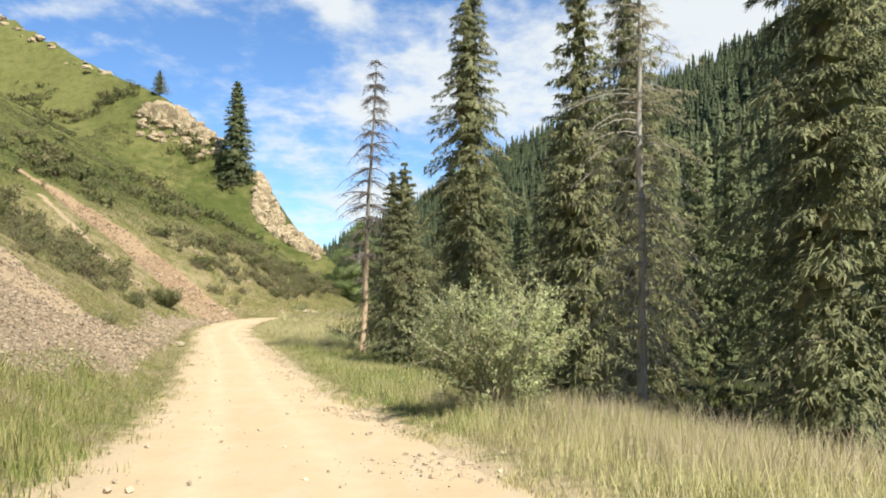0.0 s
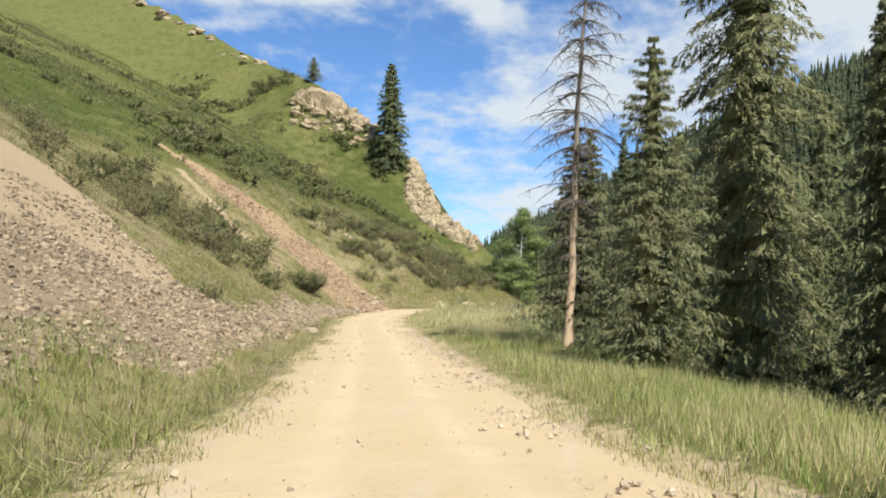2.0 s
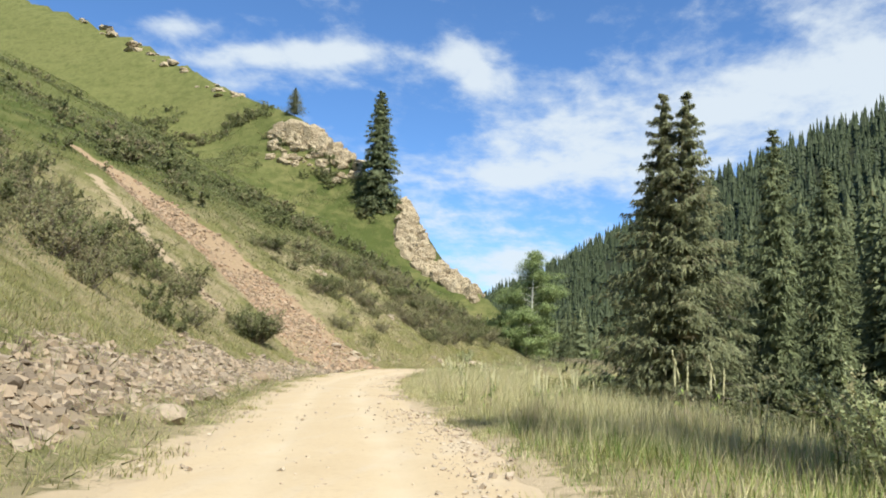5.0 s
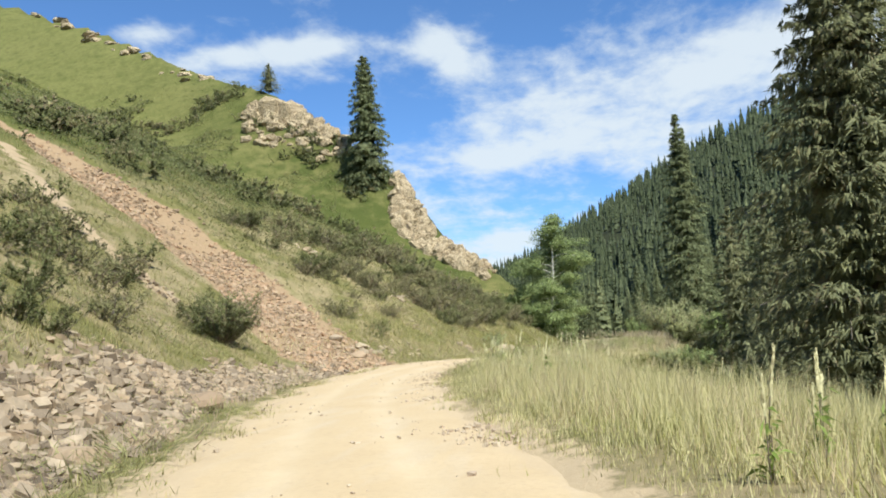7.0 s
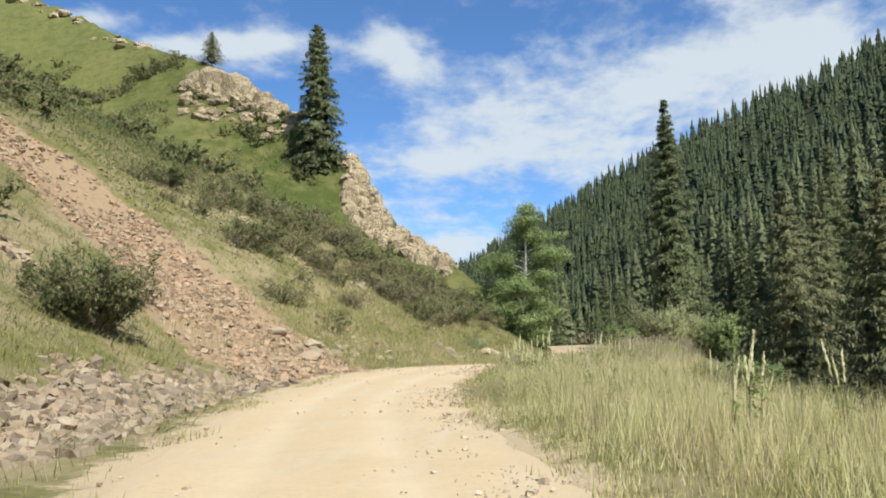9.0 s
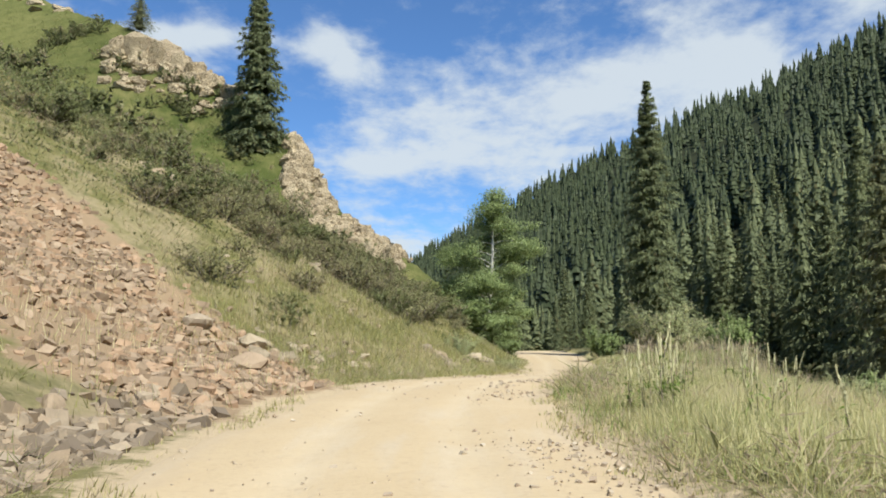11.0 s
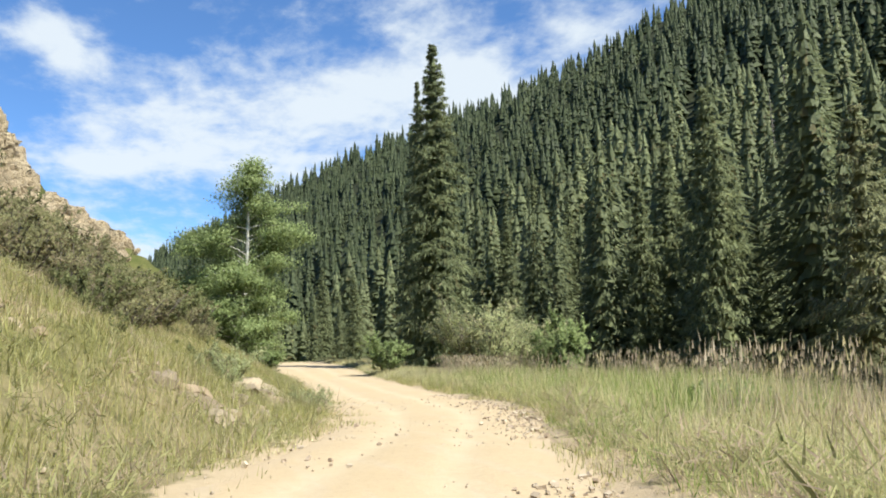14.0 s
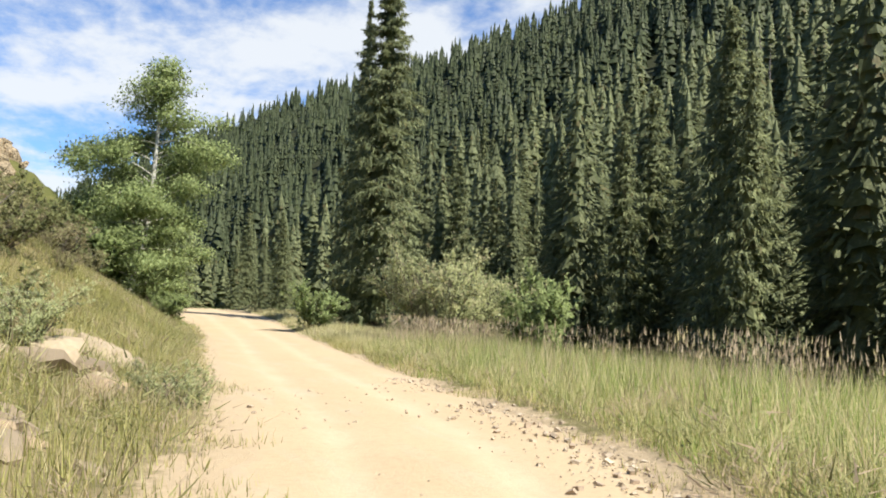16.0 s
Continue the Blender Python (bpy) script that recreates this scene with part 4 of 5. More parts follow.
def birch(height, crown, seed):
    """A leaning pale stem with forked limbs and layered clumps of leaves."""
    r = np.random.default_rng(seed)
    h = np.linspace(-0.4, height, 16)
    stem = np.stack([0.10 * h + 0.35 * np.sin(h * 0.25), 0.05 * h, h], 1)
    trunk, limbs = tube(stem, 0.21 * (1 - h.clip(0) / height) ** 0.7 + 0.03, 8), []
    at, way, out = [], [], []
    for k in range(92):
        f = 0.04 + 0.94 * (k + r.random()) / 92
        i = np.interp(f * height, h, np.arange(16))
        root = stem[int(i)] + (stem[min(int(i) + 1, 15)] - stem[int(i)]) * (i - int(i))
        az = 2.4 * k + r.normal(0, 0.4)
        if 0.42 < f < 0.75 and math.sin(az) < -0.6:
            continue
        shape = np.interp(f, [0, 0.25, 0.5, 0.66, 0.74, 0.9, 1], [0.7, 0.95, 1.0, 0.85, 0.4, 0.36, 0.14])
        length = crown * shape * r.uniform(0.45, 1.1)
        s = np.linspace(0, 1, 7)
        p = root + np.outer(s * length, [math.cos(az), math.sin(az), 0])
        p[:, :2] += np.outer(s * s, r.normal(0, 0.12 * length, 2))
        p[:, 2] += length * (r.uniform(0.15, 0.8) * s - r.uniform(0.25, 0.6) * s * s)
        limbs.append(tube(p, 0.075 * (1.05 - s) * (0.35 + 0.65 * (1 - f)), 5))
        for q in range(13 if f < 0.7 else 7):
            j = r.integers(3 if f < 0.66 else 2, 7)
            c = p[j] + r.normal(0, 0.09 * length + 0.1, 3) * [1, 1, 0.45]
            m = int(26 + 12 * length)
            at.append(c + r.normal(0, 1, (m, 3)) * np.array([0.5, 0.5, 0.28]))
            out.append(unit((at[-1] - c) * [1.0, 1.0, 2.2] + [0, 0, 0.3]) + 0.35 * unit(c * [1, 1, 0]))
            way.append(r.normal(0, 0.7, (m, 3)) - [0, 0, 0.35])
    at, way, out = np.concatenate(at), np.concatenate(way), np.concatenate(out)
    at[:, 2] = np.maximum(at[:, 2], 0.2)
    n = len(at)
    out = unit(out + r.normal(0, 0.25, (n, 3)))
    return trunk, limbs, sprays(at, way, r.uniform(0.15, 0.28, n), r.uniform(0.10, 0.17, n), 0.1), np.repeat(out, 4, 0)


trunk, limbs, leaf, facing = birch(17.6, 5.7, 5)
ob = new("birch")
part("trunk", mesh_data("birch_trunk", *trunk, BIRCH_BARK, True), ob, "pale leaning stem")
for limb in limbs:
    part("limb", mesh_data("birch_limb", *limb, BIRCH_BARK, True), ob)
part("crown", mesh_data("birch_crown", *leaf, BIRCH_LEAF, normals=facing), ob)
ob.matrix_basis = pose(-19.2, 188, ground_z(-19.2, 188) - 0.2, 0, 0, 0)
tagged(ob, "leafy green birch with white trunk beside the road bend", "tree")

def shoot_bush(name, height, radius, stems, shoots, twigs, leaves, size, mat, narrow=0.3, wood_mat=None, raw=False, reach=(0.16, 0.34)):
    """A willow-like bush: stems that fork twice into upright leafy shoots, with an uneven outline and gaps."""
    wood, at, way, out = [], [], [], []
    mid = np.array([0, 0, 0.35 * height])
    for k in range(stems):
        az = 6.283 * (k + rng.random()) / stems
        spread_ = radius * math.sqrt(rng.uniform(0.02, 1.0)) * 0.72
        top = height * rng.uniform(0.62, 0.92) * (1 - 0.35 * (spread_ / radius) ** 2)
        s = np.linspace(0, 1, 6)[:, None]
        p = np.array([math.cos(az), math.sin(az), 0]) * spread_ * s ** 0.85 + np.array([0, 0, top]) * s ** 1.1 + rng.normal(0, 0.025 * height, (6, 3)) * s - [0, 0, 0.1]
        wood.append(tube(p if height > 2.5 else p[[0, 2, 3, 5]], (0.011 * height * (1.08 - s[:, 0]) + 0.004)[slice(None) if height > 2.5 else [0, 2, 3, 5]], 5 if height > 2.5 else 3))
        for j in range(shoots):
            u = rng.uniform(0.22, 1.0) * 4.99
            root = p[int(u)] + (p[int(u) + 1] - p[int(u)]) * (u - int(u))
            d = unit(unit(root * [1, 1, 0]) * 0.7 + rng.normal(0, 0.5, 3) + [0, 0, 0.75])
            q = root + np.outer(np.linspace(0, 1, 4), d * height * rng.uniform(*reach)) + np.outer(np.linspace(0, 1, 4) ** 2, [0, 0, 0.05 * height])
            if height > 2.5 or j % 2:
                wood.append(tube(q[::3], 0.0035 * height * np.array([1, 0.4]), 3))
            for i in range(twigs):
                v = rng.uniform(0.25, 1.0) * 2.99
                foot = q[int(v)] + (q[int(v) + 1] - q[int(v)]) * (v - int(v))
                e = unit(d * 0.6 + rng.normal(0, 0.55, 3) + [0, 0, 0.35]) * height * rng.uniform(0.05, 0.13)
                w = rng.random(leaves)[:, None]
                at.append(foot + e * w + rng.normal(0, 0.006 * height, (leaves, 3)))
                way.append(unit(e) * 0.7 + rng.normal(0, 0.55, (leaves, 3)))
                out.append(np.repeat(unit(unit(foot + e - mid) * 0.8 + unit(e) * 0.3 + [0, 0, 0.3])[None], leaves, 0))
    at, way, out = np.concatenate(at), np.concatenate(way), np.concatenate(out)
    at[:, 2] = np.maximum(at[:, 2], 0.05)
    n = len(at)
    leaf = slivers(at, way, size * rng.uniform(0.6, 1.4, n), 1.4 * size * narrow * rng.uniform(0.8, 1.4, n), 0.08)
    out = unit(out + rng.normal(0, 0.35, out.shape))
    if raw:
        return leaf[0], np.repeat(out, 3, 0)
    return mesh_data(name + "_stems", *join(*wood), wood_mat or TWIG, True), mesh_data(name + "_leaves", *leaf, mat, normals=np.repeat(out, 3, 0))


WILLOWS = [shoot_bush("willow", 3.7, 2.3, 26, 11, 8, 11, 0.085, WILLOW, wood_mat=PALE_TWIG),
           shoot_bush("low_willow", 2.2, 1.8, 14, 9, 6, 9, 0.085, WILLOW)]
GREY_BUSH = shoot_bush("grey_bush", 4.6, 3.6, 26, 11, 7, 9, 0.15, GREY_LEAF)
GREEN_BUSH = shoot_bush("green_bush", 4.2, 1.6, 14, 9, 7, 7, 0.19, BIRCH_LEAF, 0.45)
B = ("wood", "foliage")
place_tree("willow_bush", WILLOWS[0], 1.3, 22.6, 1.06, 0.3, "silvery green willow bush on the grassy verge", "bush", parts=B)
place_tree("willow_bush", WILLOWS[1], -3.5, 51.2, 0.72, 1.3, "small leafy willow bush under the dead tree", "bush", parts=B)
place_tree("willow_bush", WILLOWS[1], -6.2, 54.5, 0.8, 3.3, "low grey green bush among the grass", "bush", parts=B)
place_tree("willow_bush", WILLOWS[1], -9.5, 118.5, 0.75, 2.3, "low dry bush with pale seed heads", "bush", parts=B)
place_tree("willow_bush", WILLOWS[1], -22.2, 137.6, 0.72, 0.7, "leafy grey green bush on the bank", "bush", parts=B)
place_tree("willow_bush", WILLOWS[1], -19.9, 135.4, 0.42, 2.0, "small low bush at the road edge", "bush", parts=B, widen=1.2)
place_tree("grey_bush", GREY_BUSH, -4.6, 164, 1.2, 0.8, "broad grey green bush at the road bend", "bush", parts=B)
place_tree("grey_bush", GREY_BUSH, -1.0, 168, 1.15, 2.8, "broad grey green bush at the road bend", "bush", parts=B)
place_tree("grey_bush", GREY_BUSH, 1.5, 176, 1.15, 4.8, "broad grey green bush at the road bend", "bush", parts=B)
place_tree("green_bush", GREEN_BUSH, 0.6, 163, 1.45, 0.4, "fresh green young tree among the bushes", "bush", parts=B, widen=0.75)
place_tree("green_bush", GREEN_BUSH, -6.6, 184, 0.85, 2.4, "yellowish green bush beside the road", "bush", parts=B, widen=1.3)
place_tree("green_bush", GREEN_BUSH, -7.2, 121, 0.45, 1.4, "leafy green bush below the spruce", "bush", parts=B, widen=1.4)
for x, y, s, a in ((-21.5, 184, 0.9, 0), (-17.6, 190.5, 0.8, 2), (-23.5, 190, 1.0, 4), (-16.6, 184.5, 0.55, 1)):
    place_tree("green_bush", GREEN_BUSH, x, y, s, a, "dark leafy bush under the birch", "bush", parts=B, widen=1.5, group="bushes under the birch")

# shrubs of the hillside
SHRUBS = [shoot_bush("hill_shrub", 1.5, 1.7, 10, 5, 4, 5, 0.13, SHRUB, 0.4),
          shoot_bush("hill_shrub", 1.3, 1.9, 10, 5, 4, 5, 0.13, SHRUB, 0.4),
          shoot_bush("brown_shrub", 1.4, 1.6, 12, 5, 4, 4, 0.12, BROWN_SHRUB, 0.36),
          shoot_bush("brown_shrub", 1.7, 1.8, 12, 5, 4, 4, 0.12, BROWN_SHRUB, 0.36)]
HERO = [shoot_bush("dense_shrub", 1.5, 1.8, 15, 7, 6, 6, 0.085, SHRUB, 0.4, reach=(0.1, 0.24)),
        shoot_bush("dense_brown_shrub", 1.4, 1.7, 16, 8, 5, 4, 0.078, BROWN_SHRUB, 0.38, DRY_TWIG, reach=(0.1, 0.24))]
KINDS = {"g": ("hill_shrub", "dull green shrub on the steep hillside"), "b": ("brown_shrub", "brownish twiggy shrub on the steep hillside")}


def shrub(x, y, scale, kind, far=False, hero=False):
    if far:
        THICKET[kind].append((x, y, scale, rng.random() * 6.28))
        return
    name, label = KINDS[kind]
    place_tree(name, HERO[kind == "b"] if hero else SHRUBS[rng.integers(0, 2) + 2 * (kind == "b")], x, y, scale, rng.random() * 6.28, label, "shrub", "hillside shrubs", parts=B, sink=0.2,
               widen=rng.uniform(0.9, 1.25))


def thicket(kind, label, mat):
    """All the far shrubs of one kind, laid into one mesh."""
    vs, ns = [], []
    shapes = [shoot_bush("slope_shrub", 1.5, 2.0, 8, 4, 3, 5, 0.23, mat, 0.5, raw=True) for k in range(4)]
    for k, (x, y, scale, turn) in enumerate(THICKET[kind]):
        v, n = shapes[k % 4]
        m = np.array([[math.cos(turn), -math.sin(turn), 0], [math.sin(turn), math.cos(turn), 0], [0, 0, 1]])
        vs.append(v @ m.T * scale + [x, y, ground_z(x, y) - 0.2])
        ns.append(n @ m.T)
    v = np.concatenate(vs)
    tagged(new("slope_shrubs", mesh_data("slope_shrubs", v, np.arange(len(v)).reshape(-1, 3), mat, normals=np.concatenate(ns))), label, "shrubs", kind="stuff")


THICKET = {"g": [], "b": []}
LONE = shoot_bush("round_shrub", 2.3, 2.4, 46, 9, 6, 7, 0.075, SHRUB, 0.4, reach=(0.08, 0.2))
place_tree("hill_shrub", LONE, -31.8, 100.2, 1.25, 0.5, "dense round dull green shrub beside the gully", "shrub", "hillside shrubs", parts=B, sink=0.25)
for x, y, s, k in ((-33.5, 68.9, 1.3, "b"), (-31.5, 66.5, 1.1, "b"), (-32.8, 78.4, 1.4, "b"), (-30.1, 76.8, 1.1, "b"),
                   (-19.6, 51.2, 0.7, "b"), (-35.1, 127.5, 1.3, "g"), (-28.6, 124, 0.9, "b"), (-36.5, 64, 1.3, "b"), (-38, 72, 1.4, "g"), (-35.1, 124.9, 1.2, "b"),
                   (-30.3, 127.7, 1.0, "b"), (-30, 152.8, 1.3, "b"), (-26.7, 160.5, 1.1, "b"), (-24.2, 190, 1.2, "g"), (-35.4, 151.2, 1.5, "b"), (-38, 153.9, 1.5, "g"),
                   (-32.7, 82.1, 1.2, "b"), (-31.4, 141.3, 1.3, "b"), (-24.7, 183.2, 1.3, "g"), (-27, 168, 1.3, "b"), (-25, 174, 1.3, "g"), (-28.5, 176, 1.4, "b"),
                   (-31, 182, 1.4, "g"), (-23.6, 166, 1.0, "b"), (-33, 160, 1.5, "g"), (-29.5, 146, 1.3, "b"), (-33.5, 134, 1.3, "b"), (-36, 140, 1.4, "g")):
    shrub(x, y, s, k, hero=True)
for k in range(48):
    s = rng.random()
    shrub(-38 + 16 * s + rng.normal(0, 2.0), 136 + 54 * s + rng.normal(0, 3), rng.uniform(1.1, 1.75), "gbb"[rng.integers(0, 3)])
for k in range(26):
    y = 137 + 1.7 * k + rng.normal(0, 0.8)
    shrub(float(road_left(y)) - rng.uniform(6.5, 11), y, rng.uniform(1.15, 1.7), "gbb"[rng.integers(0, 3)], hero=True)
for k in range(30):
    y = rng.uniform(108, 165)
    x = float(road_left(y)) - rng.uniform(3.5, 10)
    if float(red_share(x, y)) < 0.1:
        shrub(x, y, rng.uniform(0.25, 0.75), "gb"[rng.integers(0, 2)])
for k in range(44):
    y, d = rng.uniform(76, 106), rng.uniform(9, 25)
    x = float(road_left(y)) - d
    if float(red_share(x, y)) < 0.1 and float(tan_share(x, y)) < 0.1:
        shrub(x, y, rng.uniform(0.8, 1.5), "bbbg"[rng.integers(0, 4)])
for k in range(20):
    y = rng.uniform(58, 102)
    shrub(float(road_left(y)) - rng.uniform(9.5, 19), y, rng.uniform(0.6, 1.25), "bbg"[rng.integers(0, 3)])
count = 0
while count < 60:
    y = rng.uniform(45, 185)
    d = rng.uniform(11, 34)
    x = float(road_left(y)) - d
    if float(red_share(x, y)) < 0.1 and float(tan_share(x, y)) < 0.3 and float(fbm(x, y, 14, 81)) > 0.05:
        shrub(x, y, rng.uniform(0.6, 1.4), "gb"[int(float(fbm(x, y, 30, 83)) + 0.3 * rng.normal() > -0.05)])
        count += 1
count = 0
while count < 170:
    y = rng.uniform(70, 262)
    d = rng.uniform(28, 110)
    x = float(road_left(min(y, 205))) - d
    belt = float(fbm(x * 0.6 + y * 0.25, y - 0.3 * x, 17, 85))
    if belt > -0.02 and float(along(CREST, x, y)[1]) > 0 and float(along(CREST, x, y)[0]) > 5:
        shrub(x, y, rng.uniform(0.5, 1.4), "gb"[int(rng.random() < 0.25)], True)
        count += 1


# dark thickets that stand out on the slope: middle, spread along and down it, how many, share of brown
for cx, cy, ax, ay, n, brown in ((-92, 249, 4.0, 2.5, 16, 0.1), (-97, 247, 3.5, 2.5, 10, 0.1), (-104, 243, 8, 3, 20, 0.5), (-118, 249, 7, 3, 12, 0.4), (-66, 229, 5, 2.5, 12, 0.1), (-55, 222, 3, 3.5, 14, 0.1),
                                  (-70, 154, 6, 6, 14, 0.3), (-58, 128, 5, 5, 14, 0.4), (-52, 150, 6, 7, 14, 0.3), (-78, 240, 5, 3, 10, 0.3), (-68, 234, 4, 3, 8, 0.2), (-44, 190, 5, 8, 12, 0.3), (-60, 190, 9, 12, 14, 0.3)):
    for k in range(n):
        x, y = rng.normal(cx, 0.6 * ax), rng.normal(cy, 0.6 * ay)
        if float(red_share(x, y)) < 0.1:
            shrub(x, y, rng.uniform(0.8, 1.5), "gb"[int(rng.random() < brown)], True)
for cx, cy, ax, ay, n, brown in ((-41, 130, 2.5, 4, 6, 0.6), (-40, 144, 3, 5, 8, 0.6), (-34, 128, 1.5, 2.5, 4, 0.6), (-33, 152, 2, 5, 7, 0.5), (-31.5, 130, 1.2, 2.5, 3, 0.7), (-30, 158, 2, 4, 5, 0.5),
                                  (-31.5, 118.5, 1.0, 1.5, 3, 0.4), (-38, 99, 2.5, 2.5, 3, 0.7), (-32.5, 87, 1.5, 2.5, 2, 0.6), (-28.8, 81.5, 0.8, 2, 2, 0.4), (-25, 197, 2.5, 3, 5, 0.4), (-26, 160, 1.5, 4, 4, 0.6)):
    for k in range(n):
        x, y = rng.normal(cx, 0.6 * ax), rng.normal(cy, 0.6 * ay)
        if float(red_share(x, y)) < 0.1:
            shrub(x, y, rng.uniform(0.7, 1.35), "gb"[int(rng.random() < brown)], hero=True)


for k in range(230):
    y = rng.uniform(40, 222)
    shrub(float(road_right(y)) + rng.uniform(9.5, 30), y, rng.uniform(0.6, 1.2), "g", True)
LEAFY = shoot_bush("leafy_shrub", 1.15, 0.75, 16, 6, 5, 6, 0.075, BIRCH_LEAF, 0.42, reach=(0.1, 0.24))
for x, y, k in ((-13.7, 123.9, 1.0), (-12.9, 124.6, 0.85), (-13.1, 122.9, 0.8)):
    place_tree("leafy_shrub", LEAFY, x, y, k, 2.0 * y, "low leafy pale green shrub in the verge grass", "shrub", "verge shrubs", parts=B, sink=0.1)
thicket("g", "dark green shrubs in thickets on slopes and valley floor", SHRUB)
thicket("b", "brownish shrubs in thickets across the hillside", BROWN_SHRUB)


# ---------------------------------------------------------------- grass
def scatter(n, y0, y1, d0, d1, side, keep=None):
    y = rng.uniform(y0, y1, n)
    d = rng.uniform(d0, d1, n)
    x = road_right(y) + d if side > 0 else road_left(y) - d
    d = d + 0.45 * fbm(x, y, 3.5, 61)
    ok = d > 0.02
    if keep is not None:
        ok &= keep(x, y, d) > rng.random(n)
    return x[ok], y[ok], d[ok]


def tall(x, y, d):
    patch = 0.75 + 0.5 * fbm(x, y, 3.0, 91) + 0.3 * fbm(x, y, 0.9, 92)
    return np.clip(0.22 + 0.9 * step(0.2, 1.8, d) * patch, 0.15, 1.25) * np.interp(y, [0, 30, 50, 62, 95, 108, 135, 200], [1.0, 0.7, 0.55, 0.95, 0.95, 0.62, 0.6, 0.6])


def standing(n, per):
    """Normals of upright blades: a soft mixture of up and all sides."""
    return np.repeat(unit(rng.normal(0, 0.45, (n, 3)) + [0, 0, 0.9]), per, 0)


def short_grass(name, label, x, y, h, w, mat):
    v, f = tufts(x, y, h, w)
    return tagged(new(name, mesh_data(name, v, f, mat, normals=standing(len(x), 3))), label, "grass", kind="stuff")


x, y, d = scatter(210000, 4, 134, -0.2, 7.0, 1, lambda x, y, d: (0.25 + 0.75 * step(-0.4, 0.2, fbm(x, y, 1.1, 93))) * np.interp(y, [14, 26, 54, 64], [1, 0.5, 0.5, 1]))
short_grass("tall_grass", "tall straw coloured meadow grass along the road", x, y, tall(x, y, d) * rng.uniform(0.4, 1.2, len(x)), rng.uniform(0.005, 0.013, len(x)), STRAW)
x, y, d = scatter(80000, 4, 134, -0.35, 6.5, 1)
short_grass("verge_grass", "short green grass on the road verge", x, y, tall(x, y, d) * rng.uniform(0.2, 0.6, len(x)), rng.uniform(0.008, 0.02, len(x)), GRASS)
x, y, d = scatter(45000, 128, 232, 0.0, 9, 1)
short_grass("tall_grass", "pale tall grass beyond the road bend", x, y, rng.uniform(0.25, 0.85, len(x)) * step(-0.3, 1.0, d), rng.uniform(0.5, 1.0, len(x)) * np.interp(y, [128, 145, 200], [0.010, 0.018, 0.04]), STRAW)
x, y, d = scatter(26000, 126, 170, -0.2, 8, 1)
short_grass("verge_grass", "short green grass beyond the road bend", x, y, rng.uniform(0.15, 0.5, len(x)), rng.uniform(0.009, 0.02, len(x)), GRASS)
x, y, d = scatter(95000, 4, 190, -0.35, 9, -1, lambda x, y, d: (1 - 0.93 * scree_share(x, y)) * (1 - 0.97 * red_share(x, y)) * (1 - 0.9 * tan_share(x, y)) * np.interp(y, [20, 40, 70, 104, 112, 150], [1, 0.5, 0.45, 0.35, 1, 1]))
short_grass("verge_grass", "green and straw grass at the foot of the bank", x, y, (0.12 + 0.4 * step(0.0, 1.2, d)) * rng.uniform(0.35, 1.2, len(x)) * np.interp(y, [10, 25, 50, 105, 115], [1.7, 1.2, 0.75, 0.75, 1.1]), rng.uniform(0.007, 0.02, len(x)), GRASS)
x, y, d = scatter(13000, 104, 190, 0.0, 9, -1, lambda x, y, d: 0.15 + 0.85 * step(-0.1, 0.3, fbm(x, y, 1.6, 97)))
short_grass("tall_grass", "dry tall grass on the bank", x, y, (0.15 + 0.35 * step(0.1, 1.0, d)) * rng.uniform(0.4, 1.4, len(x)), rng.uniform(0.007, 0.016, len(x)), STRAW)

x, y, d = scatter(26000, 3, 36, 0.1, 4.5, -1, lambda x, y, d: 0.2 + 0.8 * step(-0.3, 0.2, fbm(x, y, 1.4, 121)))
short_grass("lush_grass", "lush green grass at the foot of the bank", x, y, (0.2 + 0.35 * step(0.1, 1.2, d)) * rng.uniform(0.5, 1.4, len(x)) * np.interp(y, [6, 16, 24], [1.0, 0.75, 0.4]), rng.uniform(0.007, 0.016, len(x)), LUSH)
x, y, d = scatter(26000, 114, 170, 0.0, 5.5, -1, lambda x, y, d: 0.25 + 0.75 * step(-0.3, 0.2, fbm(x, y, 1.5, 131)))
short_grass("lush_grass", "yellowish green grass on the bank by the bend", x, y, (0.2 + 0.3 * step(0.1, 1.2, d)) * rng.uniform(0.5, 1.4, len(x)), rng.uniform(0.006, 0.014, len(x)), GRASS)
x, y, d = scatter(34000, 98, 142, 0.5, 8.0, 1, lambda x, y, d: 0.2 + 0.8 * step(-0.3, 0.2, fbm(x, y, 1.5, 129)))
short_grass("tall_grass", "bright straw grass on the outer verge", x, y, (0.2 + 0.35 * step(0.3, 2.0, d)) * rng.uniform(0.5, 1.3, len(x)), rng.uniform(0.005, 0.012, len(x)), STRAW)
x, y, d = scatter(32000, 18, 62, 0.0, 6.5, 1, lambda x, y, d: 0.35 + 0.65 * step(-0.3, 0.3, fbm(x, y, 1.8, 127)))
short_grass("lush_grass", "green meadow grass below the spruces", x, y, (0.15 + 0.3 * step(0.1, 1.5, d)) * rng.uniform(0.5, 1.4, len(x)), rng.uniform(0.007, 0.015, len(x)), LUSH)
x, y, d = scatter(14000, 98, 150, 0.0, 3.0, 1, lambda x, y, d: step(-0.2, 0.3, fbm(x, y, 1.3, 123)))
short_grass("lush_grass", "green grass tufts along the road edge", x, y, rng.uniform(0.15, 0.45, len(x)), rng.uniform(0.007, 0.016, len(x)), LUSH)
